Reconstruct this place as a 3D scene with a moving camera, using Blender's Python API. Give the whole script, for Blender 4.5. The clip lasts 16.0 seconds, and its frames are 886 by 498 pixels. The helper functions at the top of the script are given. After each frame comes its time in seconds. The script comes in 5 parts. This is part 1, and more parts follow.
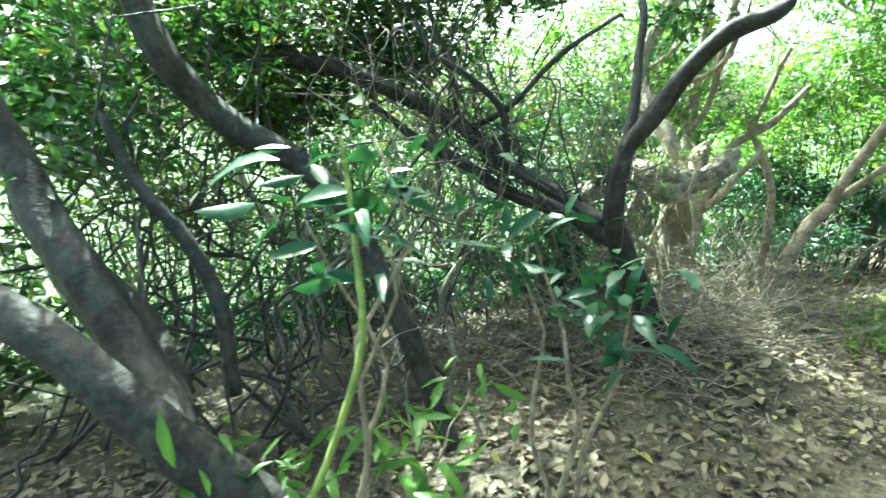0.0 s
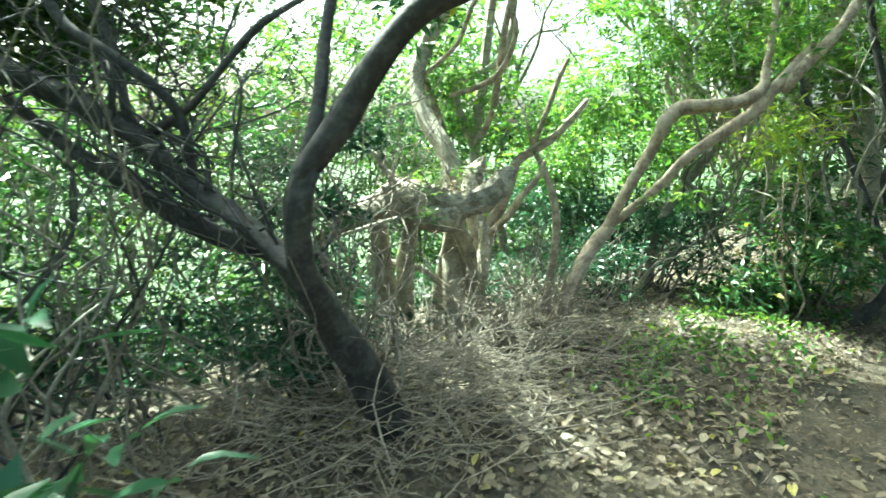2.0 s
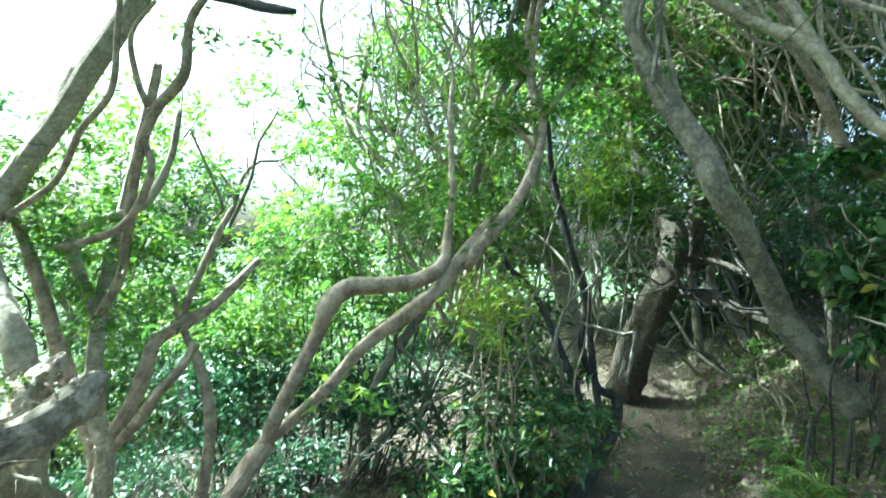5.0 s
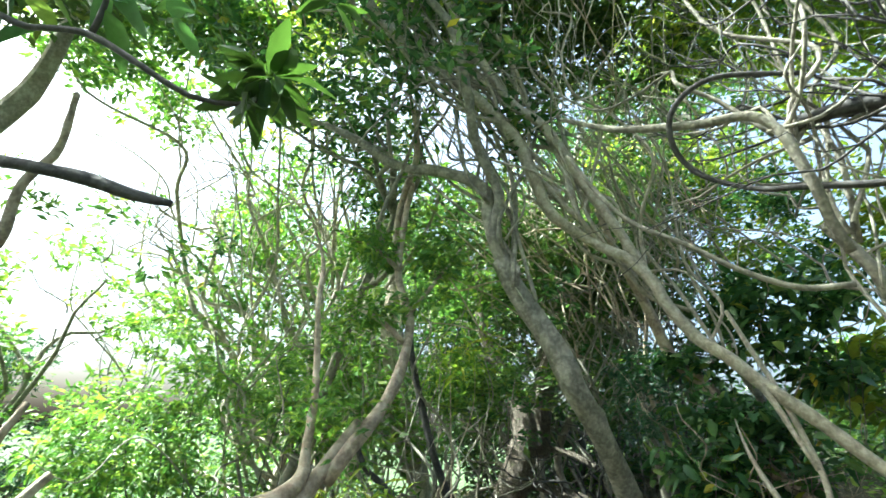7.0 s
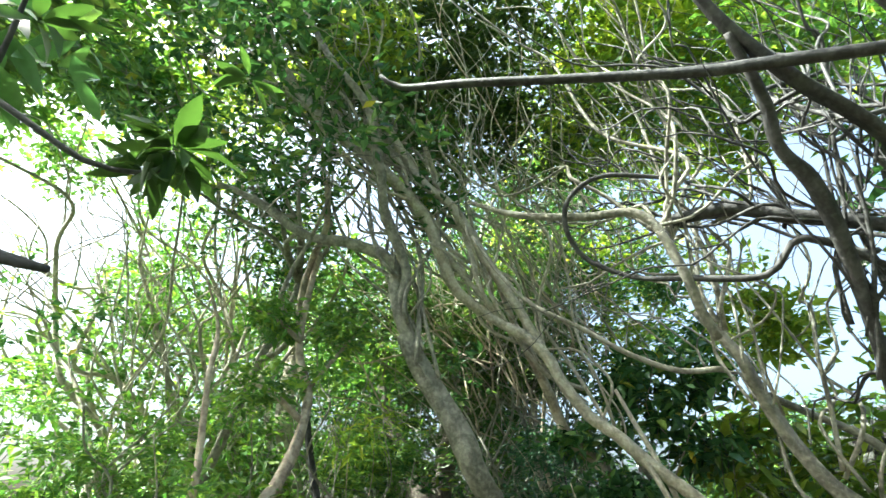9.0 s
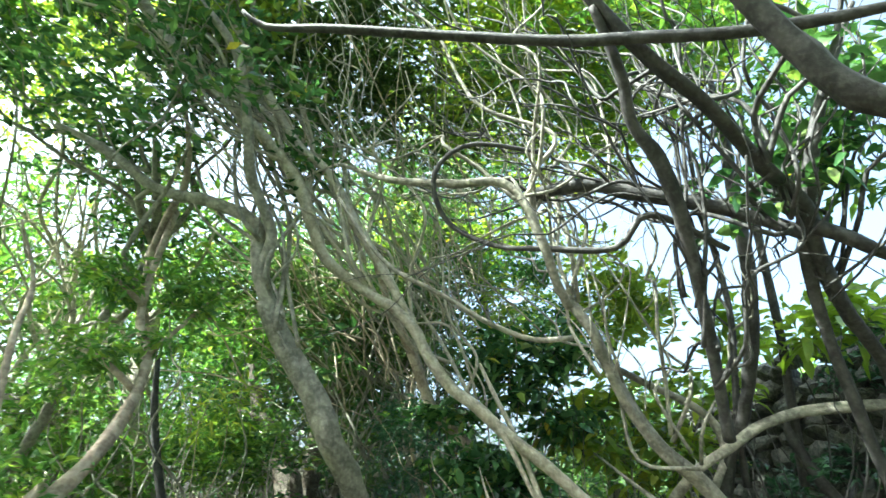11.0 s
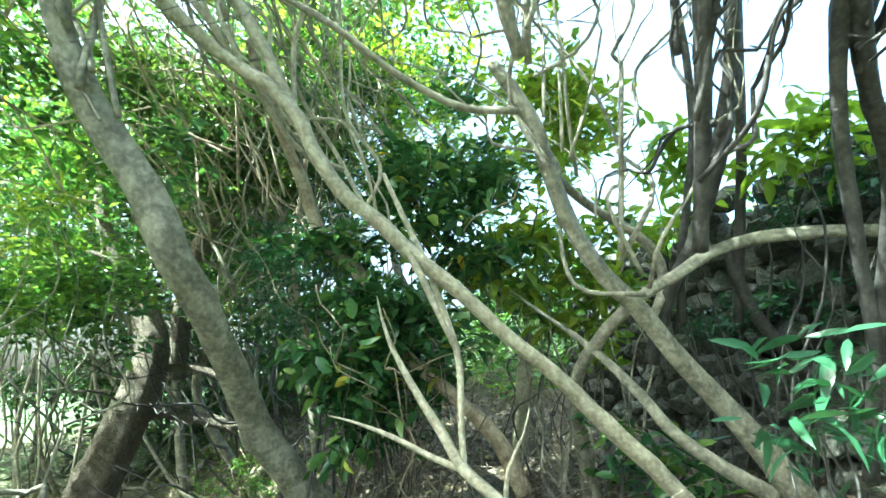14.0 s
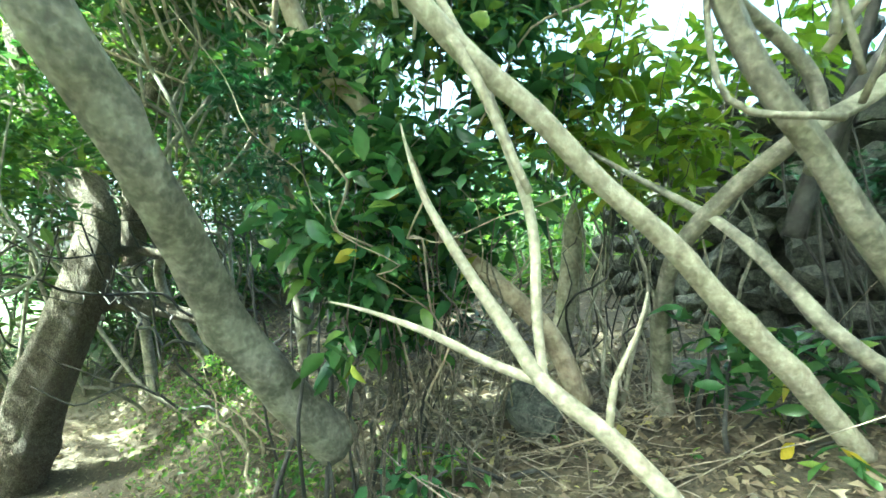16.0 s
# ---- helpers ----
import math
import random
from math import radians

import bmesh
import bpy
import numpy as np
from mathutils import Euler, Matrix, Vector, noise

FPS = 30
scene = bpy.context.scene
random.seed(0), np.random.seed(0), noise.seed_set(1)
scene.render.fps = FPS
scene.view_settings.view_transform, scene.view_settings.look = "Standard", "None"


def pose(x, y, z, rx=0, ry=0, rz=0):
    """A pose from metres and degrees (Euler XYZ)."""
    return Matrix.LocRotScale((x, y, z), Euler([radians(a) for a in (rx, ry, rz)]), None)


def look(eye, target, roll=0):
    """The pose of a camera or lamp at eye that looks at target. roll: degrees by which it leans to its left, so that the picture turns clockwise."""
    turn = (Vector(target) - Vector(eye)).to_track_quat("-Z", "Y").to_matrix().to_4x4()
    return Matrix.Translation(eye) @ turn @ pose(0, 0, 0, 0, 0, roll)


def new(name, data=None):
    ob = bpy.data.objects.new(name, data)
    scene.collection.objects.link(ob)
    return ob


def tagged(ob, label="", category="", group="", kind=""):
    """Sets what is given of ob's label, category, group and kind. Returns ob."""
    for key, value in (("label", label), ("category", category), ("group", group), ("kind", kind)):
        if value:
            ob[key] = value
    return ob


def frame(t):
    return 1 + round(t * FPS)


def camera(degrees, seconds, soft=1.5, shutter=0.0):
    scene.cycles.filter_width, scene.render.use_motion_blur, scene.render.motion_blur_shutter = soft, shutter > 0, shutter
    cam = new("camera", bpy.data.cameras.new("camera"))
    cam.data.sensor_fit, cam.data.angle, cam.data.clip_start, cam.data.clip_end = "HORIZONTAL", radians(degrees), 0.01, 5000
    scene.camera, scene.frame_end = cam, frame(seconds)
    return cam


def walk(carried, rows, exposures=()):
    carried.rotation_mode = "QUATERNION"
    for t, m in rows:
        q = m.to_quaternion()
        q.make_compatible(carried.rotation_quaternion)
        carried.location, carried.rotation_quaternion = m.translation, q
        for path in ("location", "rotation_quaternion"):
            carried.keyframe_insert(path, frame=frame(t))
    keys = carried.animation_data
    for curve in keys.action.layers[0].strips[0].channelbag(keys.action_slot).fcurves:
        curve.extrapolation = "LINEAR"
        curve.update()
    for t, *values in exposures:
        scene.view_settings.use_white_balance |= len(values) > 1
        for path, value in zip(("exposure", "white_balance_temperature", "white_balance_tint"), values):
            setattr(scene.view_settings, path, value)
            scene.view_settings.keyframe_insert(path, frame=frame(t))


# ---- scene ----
cam = camera(79.0, 16.0, soft=1.5, shutter=0.3)
METRES, EYE, TILT, LEAN, TURN = 5.4, 1.42, -13.0, 0.0, 0.0
ROWS = [
    (0.0, 0.0, 0.0, 0.0, -0.0, 0.0, 0.0),
    (0.5, 0.0424, 0.0216, 0.0062, -2.95, 0.56, 0.21),
    (1.0, 0.0724, 0.0718, 0.0136, -7.46, 0.48, 0.17),
    (1.5, 0.1061, 0.1092, 0.0261, -12.13, 0.53, 0.85),
    (2.0, 0.154, 0.1488, 0.0372, -15.68, 0.58, 2.16),
    (2.5, 0.197, 0.1702, 0.0491, -18.75, 0.56, 2.91),
    (3.0, 0.2399, 0.2048, 0.0578, -22.09, 0.43, 3.77),
    (3.5, 0.2793, 0.2299, 0.0796, -25.1, 0.12, 4.44),
    (4.0, 0.3128, 0.2394, 0.0983, -30.8, 0.66, 4.8),
    (4.5, 0.3513, 0.2477, 0.1217, -35.68, 4.63, 5.1),
    (5.0, 0.3632, 0.2488, 0.134, -38.62, 11.0, 5.34),
    (7.5, 0.3553, 0.2804, 0.1724, -58.27, 29.64, 9.27),
    (8.0, 0.3527, 0.2778, 0.173, -60.51, 31.63, 9.83),
    (8.5, 0.3528, 0.2731, 0.1734, -62.45, 32.65, 10.42),
    (11.0, 0.3917, 0.2544, 0.1527, -76.07, 29.37, 14.0),
    (11.5, 0.4184, 0.2344, 0.1468, -78.41, 28.04, 14.75),
    (12.0, 0.439, 0.2177, 0.1383, -80.59, 26.78, 15.23),
    (12.5, 0.4638, 0.2261, 0.1335, -82.14, 24.6, 15.28),
    (13.0, 0.4986, 0.2543, 0.1327, -83.91, 21.34, 14.7),
    (13.5, 0.5298, 0.2803, 0.1345, -85.66, 17.86, 14.58),
    (14.0, 0.5704, 0.2923, 0.1309, -87.02, 14.35, 14.68),
    (14.5, 0.6186, 0.2972, 0.1319, -87.66, 11.74, 14.62),
    (15.0, 0.6593, 0.3138, 0.1282, -87.92, 8.76, 14.37),
    (15.5, 0.7048, 0.3354, 0.13, -88.45, 6.19, 13.99),
    (16.0, 0.7501, 0.3525, 0.1275, -89.36, 3.48, 13.96),
]
walk(cam, [(t, pose(0, 0, EYE, TILT, LEAN, TURN) @ pose(METRES * x, METRES * y, METRES * z, 90 + pitch, roll, yaw)) for t, x, y, z, yaw, pitch, roll in ROWS],
     exposures=[(0.0, 2.75, 5700, -18), (2.0, 2.65, 5700, -18), (3.5, 2.6, 5600, -18), (5.0, 2.55, 5200, -11), (8.0, 2.5, 6000, -3), (11.0, 2.75, 5800, -6), (12.5, 2.95, 5800, -12), (14.5, 3.5, 5600, -17), (16.0, 3.85, 5700, -21)])
# ---- world and sun ----
world = bpy.data.worlds.new("sky")
scene.world = world
world.use_nodes = True
wn = world.node_tree.nodes
sky = wn.new("ShaderNodeTexSky")
sky.sky_type, sky.sun_disc = "NISHITA", False
SUN_ELEVATION, SUN_AZIMUTH = radians(54), radians(-30)   # azimuth from +y towards +x
sky.sun_elevation, sky.sun_rotation = SUN_ELEVATION, SUN_AZIMUTH
sky.air_density, sky.dust_density, sky.ozone_density = 0.8, 10.0, 0.6
world.node_tree.links.new(sky.outputs[0], wn["Background"].inputs[0])
wn["Background"].inputs[1].default_value = 0.15
sun = new("sun", bpy.data.lights.new("sun", "SUN"))
sun.data.energy, sun.data.angle, sun.data.color = 5.0, radians(0.6), (1.0, 0.95, 0.86)
sun.matrix_world = look(
    (20 * math.sin(SUN_AZIMUTH) * math.cos(SUN_ELEVATION), 20 * math.cos(SUN_AZIMUTH) * math.cos(SUN_ELEVATION), 20 * math.sin(SUN_ELEVATION)), (0, 0, 0))


# ---- materials ----
def nodes_of(name):
    m = bpy.data.materials.new(name)
    m.use_nodes = True
    return m, m.node_tree.nodes, m.node_tree.links, m.node_tree.nodes["Principled BSDF"]


def ramp(n, stops):
    r = n.new("ShaderNodeValToRGB")
    while len(r.color_ramp.elements) < len(stops):
        r.color_ramp.elements.new(0.5)
    for e, (p, c) in zip(r.color_ramp.elements, stops):
        e.position, e.color = p, (*c, 1)
    return r


def leaf_material(name, stops, through_light=0.35, gloss=0.42):
    m, n, l, b = nodes_of(name)
    geo = n.new("ShaderNodeNewGeometry")
    r = ramp(n, stops)
    l.new(geo.outputs["Random Per Island"], r.inputs[0])
    tex = n.new("ShaderNodeTexCoord")
    noise_node = n.new("ShaderNodeTexNoise")
    noise_node.inputs["Scale"].default_value = 40
    l.new(tex.outputs["Object"], noise_node.inputs["Vector"])
    mix = n.new("ShaderNodeMixRGB")
    mix.blend_type = "MULTIPLY"
    mix.inputs[0].default_value = 0.5
    shade = ramp(n, [(0.3, (0.6, 0.62, 0.55)), (0.7, (1, 1, 1))])
    l.new(noise_node.outputs["Fac"], shade.inputs[0])
    l.new(r.outputs[0], mix.inputs[1])
    l.new(shade.outputs[0], mix.inputs[2])
    l.new(mix.outputs[0], b.inputs["Base Color"])
    b.inputs["Roughness"].default_value = gloss
    if through_light:
        glow = n.new("ShaderNodeBsdfTranslucent")
        bright = n.new("ShaderNodeMixRGB")
        bright.blend_type = "MULTIPLY"
        bright.inputs[0].default_value = 1
        bright.inputs[2].default_value = (1.4, 1.45, 0.8, 1)
        l.new(mix.outputs[0], bright.inputs[1])
        l.new(bright.outputs[0], glow.inputs[0])
        both = n.new("ShaderNodeMixShader")
        both.inputs[0].default_value = through_light
        l.new(b.outputs[0], both.inputs[1])
        l.new(glow.outputs[0], both.inputs[2])
        l.new(both.outputs[0], n["Material Output"].inputs[0])
    return m


def bark_material(name, dark, mid, pale, scale=9.0, rough=0.85, bump=0.6, patches=0.5, furrow=0.0):
    m, n, l, b = nodes_of(name)
    tex = n.new("ShaderNodeTexCoord")
    fine = n.new("ShaderNodeTexNoise")
    fine.inputs["Scale"].default_value, fine.inputs["Detail"].default_value = scale * 6, 8
    big = n.new("ShaderNodeTexNoise")
    big.inputs["Scale"].default_value, big.inputs["Detail"].default_value = scale * 1.6, 9
    for t in (fine, big):
        l.new(tex.outputs["Object"], t.inputs["Vector"])
    r = ramp(n, [(0.28, dark), (0.5, mid), (0.72, pale)])
    l.new(fine.outputs["Fac"], r.inputs[0])
    blot = ramp(n, [(0.43, tuple(0.4 * c for c in mid)), (0.5, mid), (0.55, pale)])
    l.new(big.outputs["Fac"], blot.inputs[0])
    mix = n.new("ShaderNodeMixRGB")
    mix.inputs[0].default_value = patches
    l.new(r.outputs[0], mix.inputs[1])
    l.new(blot.outputs[0], mix.inputs[2])
    l.new(mix.outputs[0], b.inputs["Base Color"])
    b.inputs["Roughness"].default_value = rough
    bm_node = n.new("ShaderNodeBump")
    bm_node.inputs["Strength"].default_value, bm_node.inputs["Distance"].default_value = bump, 0.01
    l.new(fine.outputs["Fac"], bm_node.inputs["Height"])
    l.new(bm_node.outputs[0], b.inputs["Normal"])
    if furrow:
        place = n.new("ShaderNodeMapping")
        place.inputs["Scale"].default_value = (26, 26, 5)
        cracks = n.new("ShaderNodeTexVoronoi")
        cracks.feature = "DISTANCE_TO_EDGE"
        l.new(tex.outputs["Object"], place.inputs["Vector"])
        l.new(place.outputs[0], cracks.inputs["Vector"])
        deep = n.new("ShaderNodeBump")
        deep.inputs["Strength"].default_value, deep.inputs["Distance"].default_value = furrow, 0.04
        l.new(cracks.outputs["Distance"], deep.inputs["Height"])
        l.new(bm_node.outputs[0], deep.inputs["Normal"])
        l.new(deep.outputs[0], b.inputs["Normal"])
        groove = ramp(n, [(0.0, (0.45, 0.42, 0.4)), (0.22, (1, 1, 1))])
        l.new(cracks.outputs["Distance"], groove.inputs[0])
        darker = n.new("ShaderNodeMixRGB")
        darker.blend_type = "MULTIPLY"
        darker.inputs[0].default_value = 1
        l.new(mix.outputs[0], darker.inputs[1])
        l.new(groove.outputs[0], darker.inputs[2])
        l.new(darker.outputs[0], b.inputs["Base Color"])
    return m


LEAF_GLOSSY = leaf_material("glossy_leaf", [(0, (0.035, 0.09, 0.04)), (0.5, (0.065, 0.15, 0.055)), (0.85, (0.11, 0.21, 0.065)), (0.985, (0.2, 0.28, 0.06)), (1, (0.5, 0.4, 0.05))], 0.3, 0.26)
LEAF_BRIGHT = leaf_material("bright_leaf", [(0, (0.055, 0.14, 0.035)), (0.6, (0.115, 0.23, 0.045)), (1, (0.27, 0.38, 0.07))], 0.42, 0.38)
# Yellow-green leaf, colour raised so backlit brightness is partly painted in.
LEAF_YELLOW = leaf_material("yellow_leaf", [(0, (0.11, 0.2, 0.025)), (0.6, (0.23, 0.33, 0.04)), (1, (0.4, 0.43, 0.07))], 0.5, 0.36)
# Dull olive leaf, also the darker copy where shade is put into colour.
LEAF_DARK_SHADED = leaf_material("dark_shaded_leaf", [(0, (0.03, 0.06, 0.018)), (0.6, (0.05, 0.1, 0.025)), (1, (0.11, 0.14, 0.035))], 0.4, 0.5)
LEAF_BLUE = leaf_material("deep_green_leaf", [(0, (0.016, 0.058, 0.032)), (0.6, (0.032, 0.1, 0.047)), (1, (0.065, 0.16, 0.062))], 0.25, 0.36)
LITTER = leaf_material("dry_leaf", [(0, (0.08, 0.06, 0.04)), (0.35, (0.15, 0.115, 0.078)), (0.75, (0.22, 0.18, 0.122)), (0.94, (0.31, 0.27, 0.19)), (1, (0.34, 0.3, 0.06))], 0.1, 0.55)
BARK_GREY = bark_material("grey_bark", (0.105, 0.1, 0.078), (0.19, 0.18, 0.14), (0.36, 0.345, 0.275), 7, 0.75, 0.9, 0.36)
BARK_PALE = bark_material("pale_bark", (0.2, 0.18, 0.135), (0.32, 0.295, 0.22), (0.5, 0.47, 0.37), 8, 0.75, 0.7, 0.28)
# Near-black base: shade and backlit silhouettes are put into this bark colour.
BARK_DARK_SHADED = bark_material("dark_shaded_bark", (0.013, 0.013, 0.013), (0.03, 0.029, 0.028), (0.075, 0.073, 0.068), 8, 0.7, 0.5, 0.4)
BARK_TAN = bark_material("tan_bark", (0.16, 0.12, 0.08), (0.3, 0.24, 0.17), (0.45, 0.39, 0.29), 8, 0.8, 0.4, 0.45)
BARK_ROUGH = bark_material("rough_bark", (0.08, 0.07, 0.052), (0.19, 0.165, 0.125), (0.33, 0.295, 0.235), 12, 0.9, 1.0, 0.3, 1.0)
STALK = bark_material("green_stalk", (0.14, 0.2, 0.04), (0.25, 0.32, 0.07), (0.4, 0.45, 0.14), 8, 0.5, 0.1, 0.3)
BARK_LOG = bark_material("log_bark", (0.09, 0.08, 0.06), (0.29, 0.255, 0.19), (0.5, 0.455, 0.36), 9, 0.92, 1.0, 0.5)
STICK = bark_material("dead_stick", (0.09, 0.075, 0.055), (0.2, 0.17, 0.13), (0.35, 0.31, 0.25), 10, 0.85, 0.3, 0.3)


def soil_material():
    m, n, l, b = nodes_of("soil")
    tex = n.new("ShaderNodeTexCoord")
    a, c = n.new("ShaderNodeTexNoise"), n.new("ShaderNodeTexNoise")
    a.inputs["Scale"].default_value, a.inputs["Detail"].default_value = 2.2, 6
    c.inputs["Scale"].default_value, c.inputs["Detail"].default_value = 45, 8
    for t in (a, c):
        l.new(tex.outputs["Object"], t.inputs["Vector"])
    r1 = ramp(n, [(0.3, (0.05, 0.045, 0.035)), (0.55, (0.11, 0.095, 0.07)), (0.75, (0.19, 0.16, 0.11))])
    r2 = ramp(n, [(0.3, (0.45, 0.45, 0.45)), (0.7, (1.2, 1.15, 1.05))])
    l.new(a.outputs["Fac"], r1.inputs[0])
    l.new(c.outputs["Fac"], r2.inputs[0])
    mix = n.new("ShaderNodeMixRGB")
    mix.blend_type = "MULTIPLY"
    mix.inputs[0].default_value = 1
    l.new(r1.outputs[0], mix.inputs[1])
    l.new(r2.outputs[0], mix.inputs[2])
    far = n.new("ShaderNodeVectorMath")
    far.operation = "DISTANCE"
    far.inputs[1].default_value = (4.5, 3.0, 0.0)
    l.new(tex.outputs["Object"], far.inputs[0])
    grown = ramp(n, [(0.0, (0, 0, 0)), (1.0, (1, 1, 1))])
    span = n.new("ShaderNodeMapRange")
    span.inputs["From Min"].default_value, span.inputs["From Max"].default_value = 6.0, 8.5
    l.new(far.outputs["Value"], span.inputs["Value"])
    l.new(span.outputs[0], grown.inputs[0])
    herbs = ramp(n, [(0.3, (0.02, 0.05, 0.012)), (0.7, (0.05, 0.09, 0.022))])
    l.new(c.outputs["Fac"], herbs.inputs[0])
    green = n.new("ShaderNodeMixRGB")
    l.new(grown.outputs[0], green.inputs[0])
    l.new(mix.outputs[0], green.inputs[1])
    l.new(herbs.outputs[0], green.inputs[2])
    l.new(green.outputs[0], b.inputs["Base Color"])
    b.inputs["Roughness"].default_value = 0.92
    bm_node = n.new("ShaderNodeBump")
    bm_node.inputs["Strength"].default_value, bm_node.inputs["Distance"].default_value = 0.8, 0.02
    l.new(c.outputs["Fac"], bm_node.inputs["Height"])
    l.new(bm_node.outputs[0], b.inputs["Normal"])
    return m


SOIL = soil_material()
STONE = bark_material("lava_stone", (0.022, 0.023, 0.022), (0.058, 0.06, 0.054), (0.16, 0.165, 0.13), 5, 0.9, 1.0, 0.4)

# ---- shapes ----
rng = np.random.default_rng(7)


def mesh_of(name, verts, faces, material, smooth=True):
    """One mesh from an n x 3 array and an array of triangles or quads."""
    verts, faces = np.asarray(verts, np.float32), np.asarray(faces, np.int32)
    me = bpy.data.meshes.new(name)
    k = faces.shape[1]
    me.vertices.add(len(verts))
    me.vertices.foreach_set("co", verts.ravel())
    me.loops.add(faces.size)
    me.loops.foreach_set("vertex_index", faces.ravel())
    me.polygons.add(len(faces))
    me.polygons.foreach_set("loop_start", np.arange(len(faces), dtype=np.int32) * k)
    me.polygons.foreach_set("use_smooth", np.full(len(faces), smooth))
    me.update(calc_edges=True)
    me.materials.append(material)
    return me


def part(name, mesh, parent, label="", kind=""):
    ob = new(name, mesh)
    ob.parent = parent
    return tagged(ob, label, kind=kind)


def spline(points, step=0.05):
    """A smooth line through the control points (x, y, z, radius)."""
    p = np.array(points, float)
    p = np.vstack([2 * p[0] - p[1], p, 2 * p[-1] - p[-2]])
    out = []
    for i in range(1, len(p) - 2):
        a, b, c, d = p[i - 1:i + 3]
        k = int(np.clip(np.linalg.norm(c[:3] - b[:3]) / step, 2, 14))
        for u in np.arange(k) / k:
            out.append(0.5 * (2 * b + (c - a) * u + (2 * a - 5 * b + 4 * c - d) * u * u + (3 * b - a - 3 * c + d) * u ** 3))
    out.append(p[-2])
    out = np.array(out)
    out[:, 3] = np.maximum(out[:, 3], 0.0015)
    return out


def tube(line, sides=8, knobs=0.1, knots=0):
    """Vertices and quads of a tapering, slightly knobbly branch along the line."""
    pos, rad = line[:, :3], line[:, 3]
    tan = np.gradient(pos, axis=0)
    tan /= np.linalg.norm(tan, axis=1)[:, None] + 1e-9
    side = np.cross(tan[0], (0.3, 0.9, 0.2))
    rings = []
    n = len(pos)
    rough = rng.normal(size=(n + 8, sides)) * 0.7 + np.cumsum(rng.normal(size=(n + 8, sides)), 0) * 0.12
    rough = sum(rough[k:n + k] for k in range(9)) / 4.0
    rough = np.clip(rough * knobs * 0.9, -0.25, 0.25)
    for _ in range(knots):
        row, col, size = rng.integers(0, n), rng.integers(0, sides), rng.uniform(0.12, 0.3)
        turn = (np.arange(sides) - col + sides // 2) % sides - sides // 2
        rough = rough + size * np.exp(-((np.arange(n) - row) / 1.6) ** 2)[:, None] * np.exp(-(turn / (sides * 0.13)) ** 2)[None]
    ang = np.arange(sides) / sides * 2 * np.pi
    for i in range(len(pos)):
        side = side - tan[i] * side.dot(tan[i])
        side /= np.linalg.norm(side) + 1e-9
        other = np.cross(tan[i], side)
        r = rad[i] * (1 + rough[i])
        rings.append(pos[i] + (np.cos(ang) * r)[:, None] * side + (np.sin(ang) * r)[:, None] * other)
    n = len(pos)
    v = np.vstack(rings + [pos[:1], pos[-1:]])
    i, j = np.meshgrid(np.arange(n - 1), np.arange(sides), indexing="ij")
    a, b = i * sides + j, i * sides + (j + 1) % sides
    q = np.stack([a, b, b + sides, a + sides], -1).reshape(-1, 4)
    j = np.arange(sides)
    k = (j + 1) % sides
    first = np.stack([k, j, np.full(sides, n * sides), np.full(sides, n * sides)], -1)
    last = np.stack([(n - 1) * sides + j, (n - 1) * sides + k, np.full(sides, n * sides + 1), np.full(sides, n * sides + 1)], -1)
    tris = np.vstack([q[:, [0, 1, 2]], q[:, [0, 2, 3]], first[:, :3], last[:, :3]])
    return v, tris


def joined(pieces):
    vs, fs, base = [], [], 0
    for v, f in pieces:
        vs.append(v)
        fs.append(f + base)
        base += len(v)
    return np.vstack(vs), np.vstack(fs)


def wavy(start, end, r0, r1, bend=0.12, n=6):
    """Control points of a wandering branch from start to end."""
    start, end = np.array(start, float), np.array(end, float)
    length = np.linalg.norm(end - start)
    pts = []
    drift = np.zeros(3)
    for i in range(n + 1):
        u = i / n
        pts.append((*(start + (end - start) * u + drift * (1 if 0 < i else 0)), r0 + (r1 - r0) * u))
        drift = 0.6 * drift + rng.normal(size=3) * bend * length / n * 1.6
    return pts


